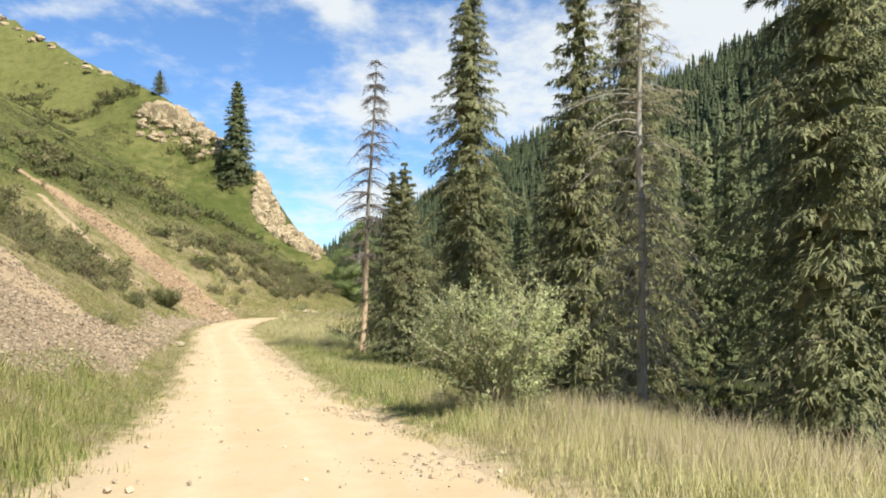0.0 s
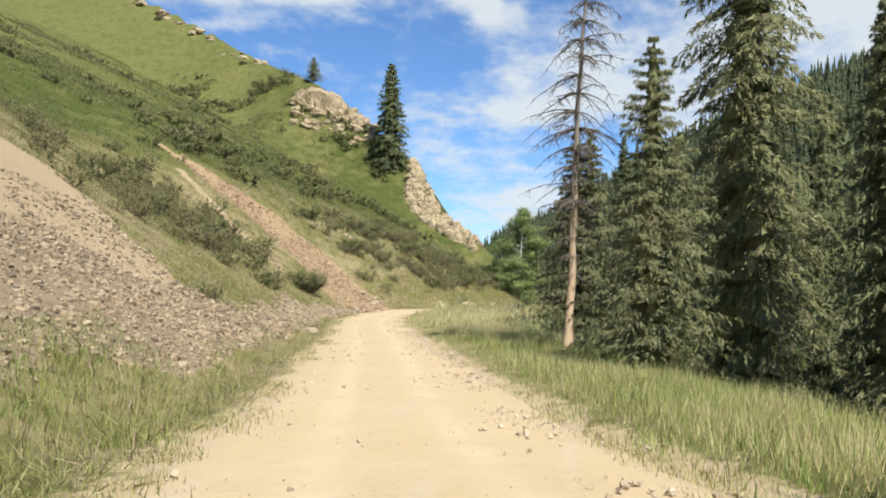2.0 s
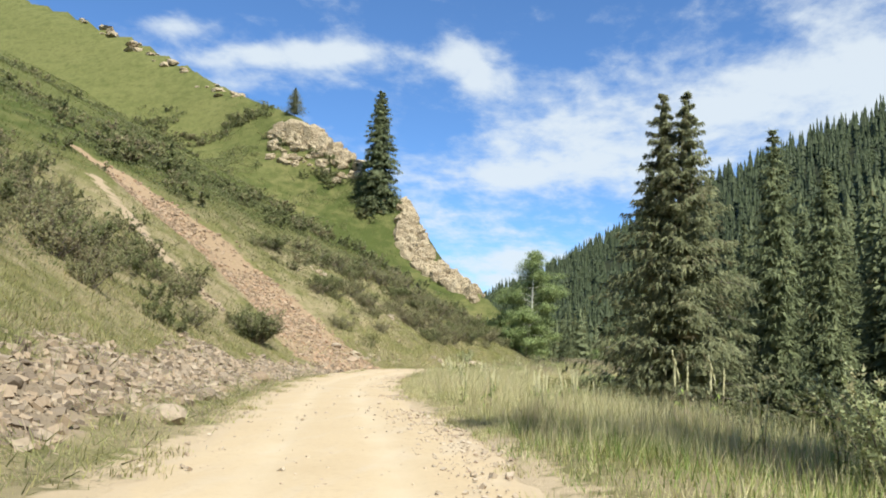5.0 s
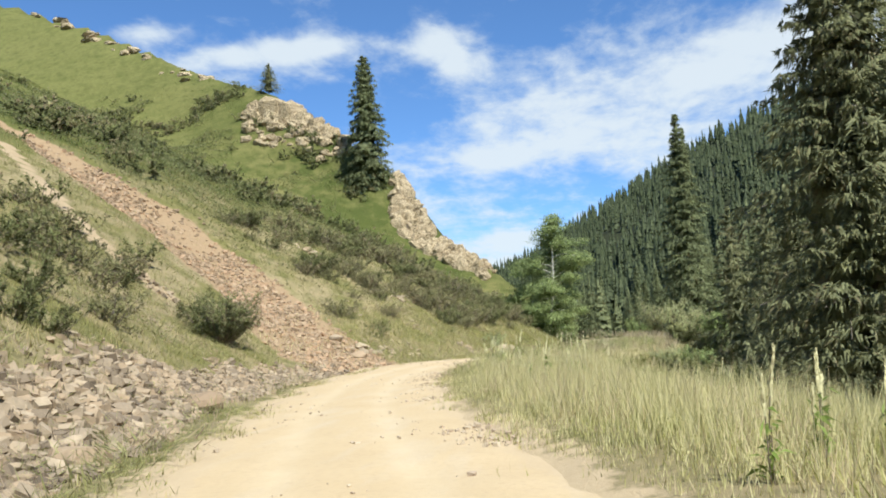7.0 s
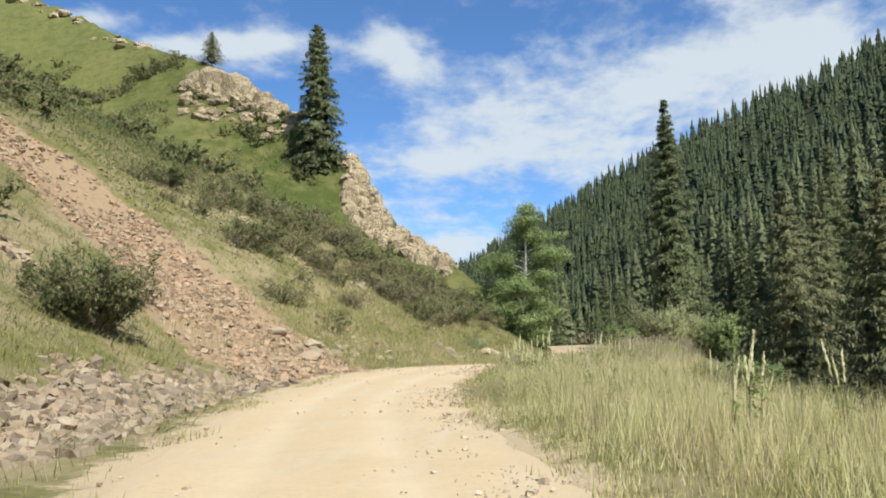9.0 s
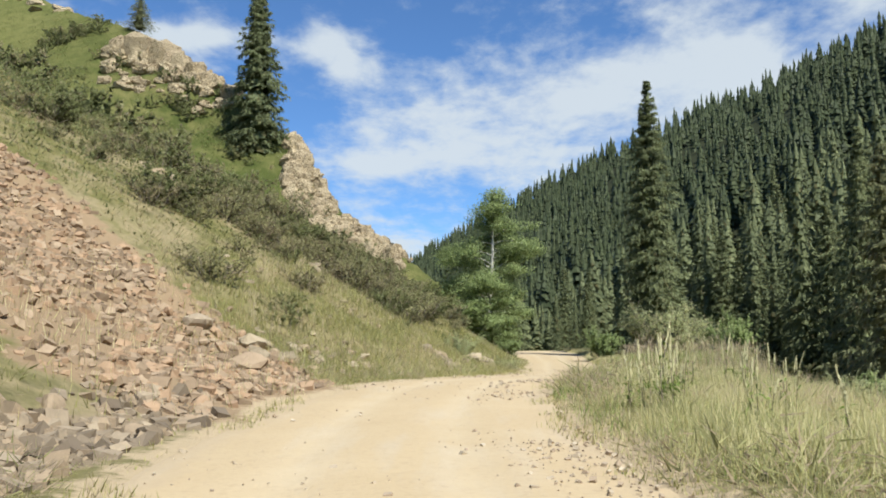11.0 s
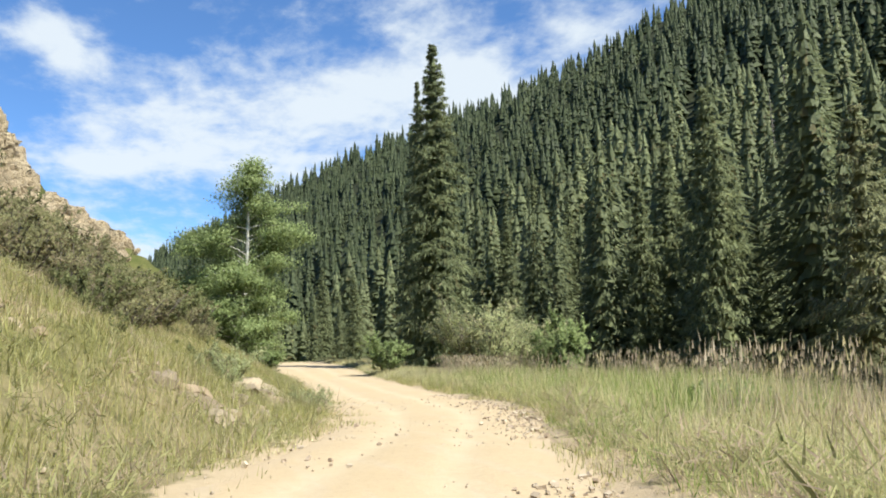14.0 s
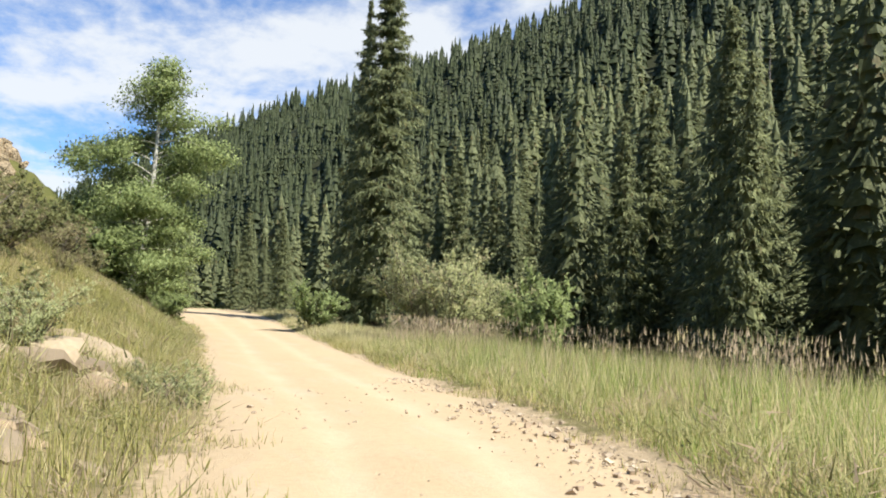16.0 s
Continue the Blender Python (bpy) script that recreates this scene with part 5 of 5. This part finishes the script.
for n, mat, name, label in ((26000, LUSH, "lush_grass", "tall yellow green grass on the outer verge by the bend"), (15000, STRAW, "tall_grass", "tall pale straw grass on the outer verge by the bend")):
    x, y, d = scatter(n, 121, 156, 0.6, 6.0, 1, lambda x, y, d: 0.25 + 0.75 * step(-0.3, 0.2, fbm(x, y, 1.8, 135)))
    short_grass(name, label, x, y, (0.25 + 0.95 * step(0.5, 2.6, d)) * rng.uniform(0.55, 1.15, len(x)), rng.uniform(0.009, 0.018, len(x)), mat)
x, y, d = scatter(12000, 116, 166, 1.8, 7.0, 1, lambda x, y, d: 0.1 + 0.9 * step(-0.1, 0.3, fbm(x, y, 2.2, 125)))
short_grass("seed_grass", "tall grass with brownish pink seed heads", x, y, step(0.8, 2.8, d) * rng.uniform(0.85, 1.45, len(x)), rng.uniform(0.012, 0.022, len(x)), PINK_SEED)
x, y, d = scatter(6500, 119, 160, 2.0, 6.5, 1, lambda x, y, d: 0.05 + 0.95 * step(0.0, 0.4, fbm(x, y, 2.2, 125)))
n, h = len(x), rng.uniform(0.9, 1.42, len(x))
up = rng.normal(0, 0.1, (n, 3)) * [1, 1, 0] + [0, 0, 1]
foot = np.stack([x, y, land(x, y)], 1)
stalk = slivers(foot, up, h + 0.1, np.full(n, 0.009), 0.0)
head = slivers(foot + up * h[:, None], up, rng.uniform(0.12, 0.22, n), rng.uniform(0.022, 0.036, n), 0.05)
tagged(new("seed_grass", mesh_data("seed_stalks", *join(stalk, head), PINK_SEED, normals=standing(2 * n, 3))), "tall stalks with pale pinkish seed heads on the verge", "grass", kind="stuff")
x, y, d = scatter(12000, 106, 152, 0.6, 9, -1, lambda x, y, d: (1 - red_share(x, y)) * step(-0.05, 0.35, fbm(x, y, 2.6, 137)))
short_grass("seed_grass", "brownish pink seeding grass on the bank", x, y, rng.uniform(0.3, 0.65, len(x)), rng.uniform(0.009, 0.018, len(x)), PINK_SEED)

x, y, d = scatter(42000, 30, 215, 7.5, 30, 1)
short_grass("undergrowth", "dark green undergrowth on the valley floor below the spruces", x, y, rng.uniform(0.25, 0.75, len(x)), rng.uniform(0.03, 0.07, len(x)), HILL_GRASS)

x, y, d = scatter(7000, 11, 27, 1.6, 6.5, 1, lambda x, y, d: 0.1 + 0.9 * step(-0.1, 0.3, fbm(x, y, 1.9, 139)))
short_grass("seed_grass", "dry brownish stalks around the roadside bush", x, y, rng.uniform(0.6, 1.15, len(x)), rng.uniform(0.008, 0.016, len(x)), PINK_SEED)

for side in (1, -1):
    y = rng.uniform(6, 140, 16000)
    d = rng.normal(-0.08, 0.28, len(y))
    x = road_right(y) + d if side > 0 else road_left(y) - d
    ok = fbm(x, y, 1.5, 101) > 0.02 + 0.35 * np.clip(-d, 0, 2)
    x, y = x[ok], y[ok]
    short_grass("edge_grass", "sparse short grass creeping over the road edge", x, y, rng.uniform(0.04, 0.2, len(x)), rng.uniform(0.006, 0.014, len(x)), GRASS)


def hill_turf(n, y0, y1, d0, d1, size, name, label, mat):
    y, d = rng.uniform(y0, y1, n), rng.uniform(d0, d1, n)
    x = road_left(np.minimum(y, 205)) - d
    ok = (red_share(x, y) < 0.4 * rng.random(n) + 0.05) & (tan_share(x, y) < rng.random(n)) & (scree_share(x, y) < rng.random(n)) & (along(CREST, x, y)[1] > 0)
    x, y = x[ok], y[ok]
    n = len(x)
    at = np.stack([x, y, land(x, y) - 0.04], 1)
    v, f = slivers(at, rng.normal(0, 0.5, (n, 3)) + [0.35, -0.15, 1.0], size * rng.uniform(0.5, 1.3, n), size * rng.uniform(0.06, 0.14, n), 0.2)
    return tagged(new(name, mesh_data(name, v, f, mat, normals=standing(n, 3))), label, "grass", kind="stuff")


hill_turf(120000, 20, 190, 3, 34, 0.34, "hillside_grass", "rough olive and straw grass on the lower hillside", DRY_HILL)
hill_turf(70000, 60, 262, 30, 125, 0.6, "hillside_grass", "green grass on the upper hillside", HILL_GRASS)


def scrub(n):
    """Low dark scrub in belts across the slope."""
    y, d = rng.uniform(45, 262, n), rng.uniform(9, 120, n)
    x = road_left(np.minimum(y, 205)) - d
    belt = 0.6 * fbm(x * 0.6 + y * 0.25, y - 0.3 * x, 17, 85) + 0.6 * fbm(x, y, 4, 87)
    ok = (belt > 0.0 + 0.25 * rng.random(n)) & (red_share(x, y) < 0.1) & (tan_share(x, y) < 0.2) & (along(CREST, x, y)[1] > 0)
    x, y, d = x[ok], y[ok], d[ok]
    n = len(x)
    size = np.interp(d, [9, 40, 100], [0.15, 0.26, 0.42])
    belt = belt[ok]
    at = np.stack([x, y, land(x, y) + (0.15 + 1.3 * np.clip(belt - 0.1, 0, 0.7)) * rng.uniform(0, 1.0, n) ** 0.7], 1)
    v, f = slivers(at, rng.normal(0, 0.8, (n, 3)) + [0.2, -0.1, 0.6], size * rng.uniform(0.6, 1.3, n), size * rng.uniform(0.4, 0.8, n), 0.1)
    return tagged(new("hillside_scrub", mesh_data("hillside_scrub", v, f, SHRUB, normals=standing(n, 3))), "low dark green scrub in belts across the hillside", "scrub", kind="stuff")


scrub(400000)


def herbs(n, leaves, side, label):
    """Clumps of mixed herbs on the bank, at the foot of the slope and on the outer verge."""
    if side < 0:
        y = rng.uniform(16, 190, n)
        d = 0.3 + 24 * rng.random(n) ** 1.3
        x = road_left(y) - d
        ok = (scree_share(x, y) < 0.12 + 0.9 * (rng.random(n) < np.interp(y, [40, 60, 100], [0.08, 0.45, 0.4]))) & (red_share(x, y) < 0.15 + 0.9 * (rng.random(n) < np.where(d < 3.0, 0.6, 0.08))) & (tan_share(x, y) < 0.3)
    else:
        y = rng.uniform(94, 150, n)
        d = 0.25 + 6.5 * rng.random(n) ** 1.2
        x = road_right(y) + d
        ok = d > 0.3
    ok &= fbm(x, y, 4.0, 111) > rng.uniform(-0.5, 0.3, n)
    x, y = x[ok], y[ok]
    n = len(x)
    tall = rng.uniform(0.15, 0.6, n) * np.where(rng.random(n) < 0.15, 1.4, 1.0)
    wide = tall * rng.uniform(0.7, 1.5, n)
    a, r, u = rng.random((n, leaves)) * 6.283, np.sqrt(rng.random((n, leaves))), rng.random((n, leaves))
    out = np.stack([np.cos(a), np.sin(a), 0 * a], -1)
    at = np.stack([x, y, land(x, y)], -1)[:, None] + out * (r * wide[:, None])[..., None]
    at[..., 2] = land(at[..., 0], at[..., 1]) + u * tall[:, None] * (1.1 - 0.7 * r * r) * 0.75
    way = out * (0.3 + 0.6 * r)[..., None] + rng.normal(0, 0.35, at.shape) + [0, 0, 0.7]
    m = n * leaves
    size = np.repeat(tall, leaves) * rng.uniform(0.3, 0.7, m)
    v, f = slivers(at.reshape(-1, 3), way.reshape(-1, 3), size, size * rng.uniform(0.035, 0.085, m), 0.15)
    up = unit(out.reshape(-1, 3) * 0.5 * r.reshape(-1, 1) + rng.normal(0, 0.25, (m, 3)) + [0, 0, 0.8])
    tagged(new("bank_herbs", mesh_data("bank_herbs", v, f, HERB, normals=np.repeat(up, 3, 0))), label, "herbs", kind="stuff")


herbs(12000, 34, -1, "clumps of mixed olive and straw herbs on the bank")
herbs(1500, 54, 1, "clumps of green and straw herbs on the outer verge")


# ---------------------------------------------------------------- tall weeds on the verge
def weed(height, heads, seed):
    """Stalks with leaves below and a thick pale seed head on each."""
    r = np.random.default_rng(seed)
    stalks, at, way, tops = [], [], [], []
    for k in range(heads):
        s = np.linspace(0, 1, 5)
        lean = r.normal(0, 0.06, 2) * height
        top = height * r.uniform(0.7, 1.0)
        p = np.stack([lean[0] * s * s + r.normal(0, 0.08), lean[1] * s * s + r.normal(0, 0.08), top * s - 0.05], 1)
        stalks.append(tube(p, 0.010 * (1.1 - 0.7 * s), 3))
        u = r.uniform(0.05, 0.7, 14)
        i = (u * 4).astype(int)
        at.append(p[i] + (p[i + 1] - p[i]) * (u * 4 - i)[:, None] + r.normal(0, 0.03, (14, 3)))
        way.append(r.normal(0, 0.7, (14, 3)) + [0, 0, 0.25])
        spike = np.stack([np.interp(np.linspace(0.66, 1.04, 14), s, p[:, i], right=None) for i in range(3)], 1)
        spike[:, 2] += np.maximum(np.linspace(0.66, 1.04, 14) - 1, 0) * top
        v, f = tube(spike, 0.014 * np.sin(np.linspace(0.5, 3.0, 14)) ** 0.5 + 0.003, 7)
        tops.append((v + r.normal(0, 0.006, v.shape), f))
    at, way = np.concatenate(at), np.concatenate(way)
    leaf = sprays(at, way, r.uniform(0.1, 0.28, len(at)), r.uniform(0.03, 0.06, len(at)), 0.3)
    return [mesh_data("weed_stalk", *join(*stalks), TWIG, True), mesh_data("weed_leaves", *leaf, LUSH, normals=np.repeat(unit(r.normal(0, 0.45, (len(at), 3)) + [0, 0, 0.8]), 4, 0))] + [mesh_data("seed_head", *h, SEED) for h in tops]


CLUMP = [(-19.6, 105.0), (-19.2, 105.3), (-19.4, 105.7), (-18.9, 105.0), (-19.0, 105.9), (-18.6, 105.5), (-19.7, 105.5), (-18.8, 106.3), (-19.3, 104.7)]
WEEDS = [weed(1.5, 3, 1), weed(1.3, 4, 2), weed(1.7, 3, 3)]
FIXED = CLUMP + [(-13.2, 68.8), (-12.6, 70.1), (-11.4, 71.5), (-11, 67), (-9.9, 68.5), (-12.2, 66.5), (-10.6, 70), (-10.2, 72.5), (-18.3, 108.8), (-17.2, 110.2), (-16.2, 109.0), (-15.4, 111)]
for k in range(43):
    x, y = FIXED[k] if k < len(FIXED) else (0.0, rng.uniform(55, 118))
    if k >= len(FIXED):
        x = float(road_right(y)) + rng.uniform(2.2, 7.5)
    place_tree("tall_weed", WEEDS[k % 3], x, y, rng.uniform(0.75, 1.1) * (0.82 if k < len(CLUMP) else 1.0), rng.random() * 6.28, "tall weed with pale seed heads in the grass", "weed", "verge weeds",
               parts=("stalk", "foliage", "seed_head", "seed_head", "seed_head", "seed_head"), sink=0.02)


# ---------------------------------------------------------------- crags
def crag_block(seed, mat=None):
    """A jointed block of rock of about unit size: flat broken faces and chipped corners."""
    r = np.random.default_rng(seed)
    p = r.normal(size=(34, 3))
    p = p / (np.abs(p) ** 7).sum(1)[:, None] ** (1 / 7) * r.uniform(0.36, 0.58, (34, 1))
    p[:, 2] = np.where(r.random(34) < 0.35, np.round(p[:, 2] * 4) / 4, p[:, 2])
    bm = bmesh.new()
    for q in p:
        bm.verts.new(q)
    hull = bmesh.ops.convex_hull(bm, input=bm.verts)
    bmesh.ops.delete(bm, geom=[v for v in bm.verts if not v.link_faces], context="VERTS")
    bmesh.ops.subdivide_edges(bm, edges=bm.edges[:], cuts=1, use_grid_fill=True)
    for v in bm.verts:
        v.co += Vector(r.normal(0, 0.022, 3)) + Vector(noise.noise_vector(v.co * 3.0 + Vector((seed, 0, 0)))) * 0.06
    bmesh.ops.triangulate(bm, faces=bm.faces[:])
    me = bpy.data.meshes.new("crag_block")
    bm.to_mesh(me)
    bm.free()
    me.materials.append(mat or CLIFF)
    return me


BLOCKS = [crag_block(40 + k) for k in range(8)]


def crag(label, blocks, shapes=None):
    """Blocks: x, y, z of the middle, sizes in x, y, z and a turn in degrees."""
    ob = new("rock_outcrop")
    x, y = blocks[0][0], blocks[0][1]
    ob.matrix_basis = Matrix.Translation((x, y, ground_z(x, y)))
    for k, (bx, by, bz, sx, sy, sz, turn) in enumerate(blocks):
        b = part("rock_block", (shapes or BLOCKS)[int(rng.integers(0, 8))], ob)
        b.matrix_basis = Matrix.LocRotScale((bx - x, by - y, bz - ob.matrix_basis.translation.z), Euler((rng.normal(0, 0.2), rng.normal(0, 0.2), radians(turn))), (sx, sy, sz))
    return tagged(ob, label, "rock")


# the summit crag above the green slope: a few great blocks, then broken steps going down
top = []
for dx, dy, w, d, h in ((-77.5, 240.0, 6.0, 5.0, 6.0), (-73.6, 238.8, 5.0, 5.0, 6.8), (-71.2, 238.0, 3.2, 4.0, 5.0), (-69.6, 237.2, 3.0, 3.6, 4.4), (-81.5, 240.8, 3.6, 4.0, 3.8), (-66.8, 235.8, 3.0, 3.2, 3.6), (-64.4, 234.6, 2.6, 3.0, 3.0)):
    top.append((dx, dy, ground_z(dx, dy) + 0.14 * h, w, d, h, rng.uniform(-18, 8)))
for k in range(80):
    s = rng.random()
    low = rng.random() ** 2.2
    x, y = -84 + 25 * s + 2.5 * low, 240.5 - 7.0 * s - 7.5 * low
    w = rng.uniform(1.0, 2.9) * (1.1 - 0.5 * low)
    top.append((x, y, ground_z(x, y) + 0.05 * w, w * 1.3, w, w * rng.uniform(0.6, 1.1), rng.uniform(-35, 20)))
crag("weathered tan rock crag on the hilltop", top)

# the cliff that falls along the spur's edge
face = []
for k in range(280):
    s = rng.random()
    x, y = -49.0 + 19 * s, 225.5 - 16 * s
    w = (0.8 + 1.7 * rng.random() ** 1.6) * (1.1 - 0.3 * s)
    off = rng.uniform(-1.0, 8.5) * (1 - 0.5 * s)
    x, y = x + 0.25 * off + rng.normal(0, 0.5), y - 0.97 * off + rng.normal(0, 0.5)
    face.append((x, y, ground_z(x, y) + w * rng.uniform(-0.2, 0.2), w * 1.15, w * 1.1, w * rng.uniform(0.8, 1.7), rng.uniform(-50, 50)))
crag("steep broken tan cliff dropping along the ridge", face)

# low crags along the skyline
for a, b, n in (((-101, 262), (-118, 271), 9), ((-124, 275), (-150, 289), 12), ((-156, 293), (-178, 304), 9)):
    row = []
    for k in range(n):
        s = rng.random()
        x, y = a[0] + (b[0] - a[0]) * s, a[1] + (b[1] - a[1]) * s - rng.uniform(0, 4)
        w = rng.uniform(0.8, 2.8)
        row.append((x, y, ground_z(x, y) - w * 0.3, w * 1.7, w * 1.3, w * rng.uniform(0.45, 0.9), rng.uniform(-55, -5)))
    crag("low grey tan crag along the ridge", row)

PALE_BLOCKS = [crag_block(90 + k, BANK_ROCK) for k in range(8)]
PALE = [mesh_data("bank_rock", *stone_shape(80 + k, 0.8), BANK_ROCK) for k in range(8)]
# two pale ledges low on the bank
for x, y, w, h in ((-21.3, 137.8, 1.7, 0.7), (-20.9, 141.0, 1.3, 0.6)):
    row = [(x, y, ground_z(x, y) - 0.05 * h, w, 1.2, h, 12)]
    for k in range(6):
        dx, dy, v = rng.normal(0, 0.55 * w), rng.normal(0, 0.5), rng.uniform(0.2, 0.5)
        row.append((x + dx, y + dy, ground_z(x + dx, y + dy) + 0.1 * v, v * 1.4, v, v * 0.8, rng.uniform(0, 180)))
    crag("broad pale rock ledge in the grassy bank", row, PALE_BLOCKS)
# pale rocks showing in the bank above the road
for x, y, w in ((-28.3, 115.4, 2.2), (-27.3, 117.2, 1.8), (-26.3, 119.4, 1.6), (-26.8, 124.3, 1.0), (-28.4, 127.3, 1.2), (-23.3, 127.2, 2.0), (-20.9, 141.8, 2.0), (-27.9, 112.3, 1.1),
                (-21.4, 137.2, 2.8), (-30.6, 121.9, 1.6), (-37, 132, 1.8), (-33.6, 96.5, 1.6), (-29.8, 134.6, 2.0), (-22.4, 131.4, 1.8)):
    row = []
    for k in range(4 if w > 1.7 else 0):
        dx, dy, v = rng.normal(0, 0.22 * w), rng.normal(0, 0.22 * w), w * rng.uniform(0.26, 0.42)
        if road_left(y + dy) - x - dx > 1.6:
            row.append((x + dx, y + dy, ground_z(x + dx, y + dy) - 0.05 * v, v * 1.5, v * 1.1, v * 0.9, rng.uniform(0, 180)))
    for k in range(22):
        dx, dy, v = rng.normal(0, 0.4 * w), rng.normal(0, 0.4 * w), 0.12 + 0.30 * rng.random() ** 2 * min(w, 2) / 1.5
        if road_left(y + dy) - x - dx > 1.0:
            row.append((x + dx, y + dy, ground_z(x + dx, y + dy) - 0.06 * v, v * 1.3, v * 1.05, v * 0.95, rng.uniform(0, 180)))
    crag("pale rock showing through the grassy bank", row, PALE)


# ---------------------------------------------------------------- scree and loose stones
def stony(n, share, y0, y1, d0, d1, lo, hi, power=3.0):
    y, d = rng.uniform(y0, y1, n), rng.uniform(d0, d1, n)
    x = road_left(y) - d
    ok = share(x, y) > rng.random(n)
    x, y = x[ok], y[ok]
    return x, y, (lo + (hi - lo) * rng.random(len(x)) ** power) * np.interp(y, [20, 40, 60, 75], [0.42, 0.55, 0.85, 1.0])


def stone_parts(parent, x, y, size, mat):
    shapes = [mesh_data("stone", v, f, mat) for v, f in STONES]
    origin = parent.matrix_basis.translation
    for a, b, s in zip(x, y, size):
        o = part("stone", shapes[int(rng.integers(0, 10))], parent)
        o.matrix_basis = Matrix.LocRotScale((a - origin.x, b - origin.y, ground_z(a, b) + 0.1 * s - origin.z),
                                            Euler((rng.normal(0, 0.35), rng.normal(0, 0.35), rng.random() * 6.28)), (s, s, s))


def scree(name, label, share, mat, big, small, ys, ds, power=2.6, most=0.55):
    ob = tagged(new(name), label, "scree")
    y0 = sum(ys) / 2
    x0 = float(road_left(y0)) - ds[0] - 2
    ob.matrix_basis = Matrix.Translation((x0, y0, ground_z(x0, y0)))
    x, y, s = stony(big, share, *ys, *ds, 0.25, most, power)
    order = np.argsort(-s)[:280]
    stone_parts(ob, x[order], y[order], s[order], mat)
    x, y, s = stony(small, share, *ys, *ds, 0.06, 0.32, 2.0)
    v, f = heap(x, y, s)
    v = v - np.array(ob.matrix_basis.translation)
    tagged(part("rubble", mesh_data("rubble", v, f, mat), ob), kind="stuff")
    return ob


scree("scree", "heap of grey brown broken stones along the road", lambda x, y: np.maximum(scree_share(x, y), 0.25 * tan_share(x, y)), GREY_STONE, 1500, 58000, (20, 108), (0.4, 13))
scree("red_scree", "slide of reddish broken stones down the gully", lambda x, y: red_share(x, y) * np.clip(0.65 + 1.3 * fbm(x, y, 2.6, 115), 0.15, 1), RED_STONE, 1500, 24000, (104, 124), (0.6, 33), 1.7, 0.5)

# loose gravel on the road, most of it on the outer edge
n = 2600
y = np.concatenate([rng.uniform(8, 140, n), rng.uniform(12, 142, 6500)])
s = np.concatenate([np.clip(rng.beta(0.7, 0.7, n), -0.02, 1.02), rng.normal(0.90, 0.09, 6500)])
x = road_left(y) + (road_right(y) - road_left(y)) * s
size = 0.018 + 0.075 * rng.random(len(x)) ** 5
keep = fbm(x, y, 2.5, 95) > -0.1
v, f = heap(x[keep], y[keep], size[keep], 0.45)
tagged(new("gravel", mesh_data("gravel", v, f, PALE_GRAVEL)), "loose pale gravel scattered on the road", "gravel", kind="stuff")

# single boulders at the foot of the slope
for x, y, w, h, mat, label in ((-24.6, 82.0, 1.0, 0.8, RED_STONE, "orange brown boulder at the foot of the scree"), (-30.3, 115.3, 1.0, 0.6, GREY_STONE, "dark rounded boulder above the red stones"),
                               (-28.2, 112.4, 1.1, 0.7, RED_STONE, "reddish boulder among the broken stones"), (-18.2, 60.2, 0.8, 0.6, GREY_STONE, "grey boulder on the scree edge"),
                               (-20.9, 68.0, 0.9, 0.7, GREY_STONE, "grey brown boulder in the scree"), (-22.2, 72.6, 0.8, 0.6, GREY_STONE, "grey brown boulder in the scree")):
    v, f = stone_shape(int(10 * w + y), h / w, 1)
    ob = tagged(new("boulder", mesh_data("boulder", v * w, f, mat)), label, "boulder")
    ob.matrix_basis = Matrix.LocRotScale((x, y, ground_z(x, y) + 0.2 * h), Euler((0.1, -0.1, y)), None)
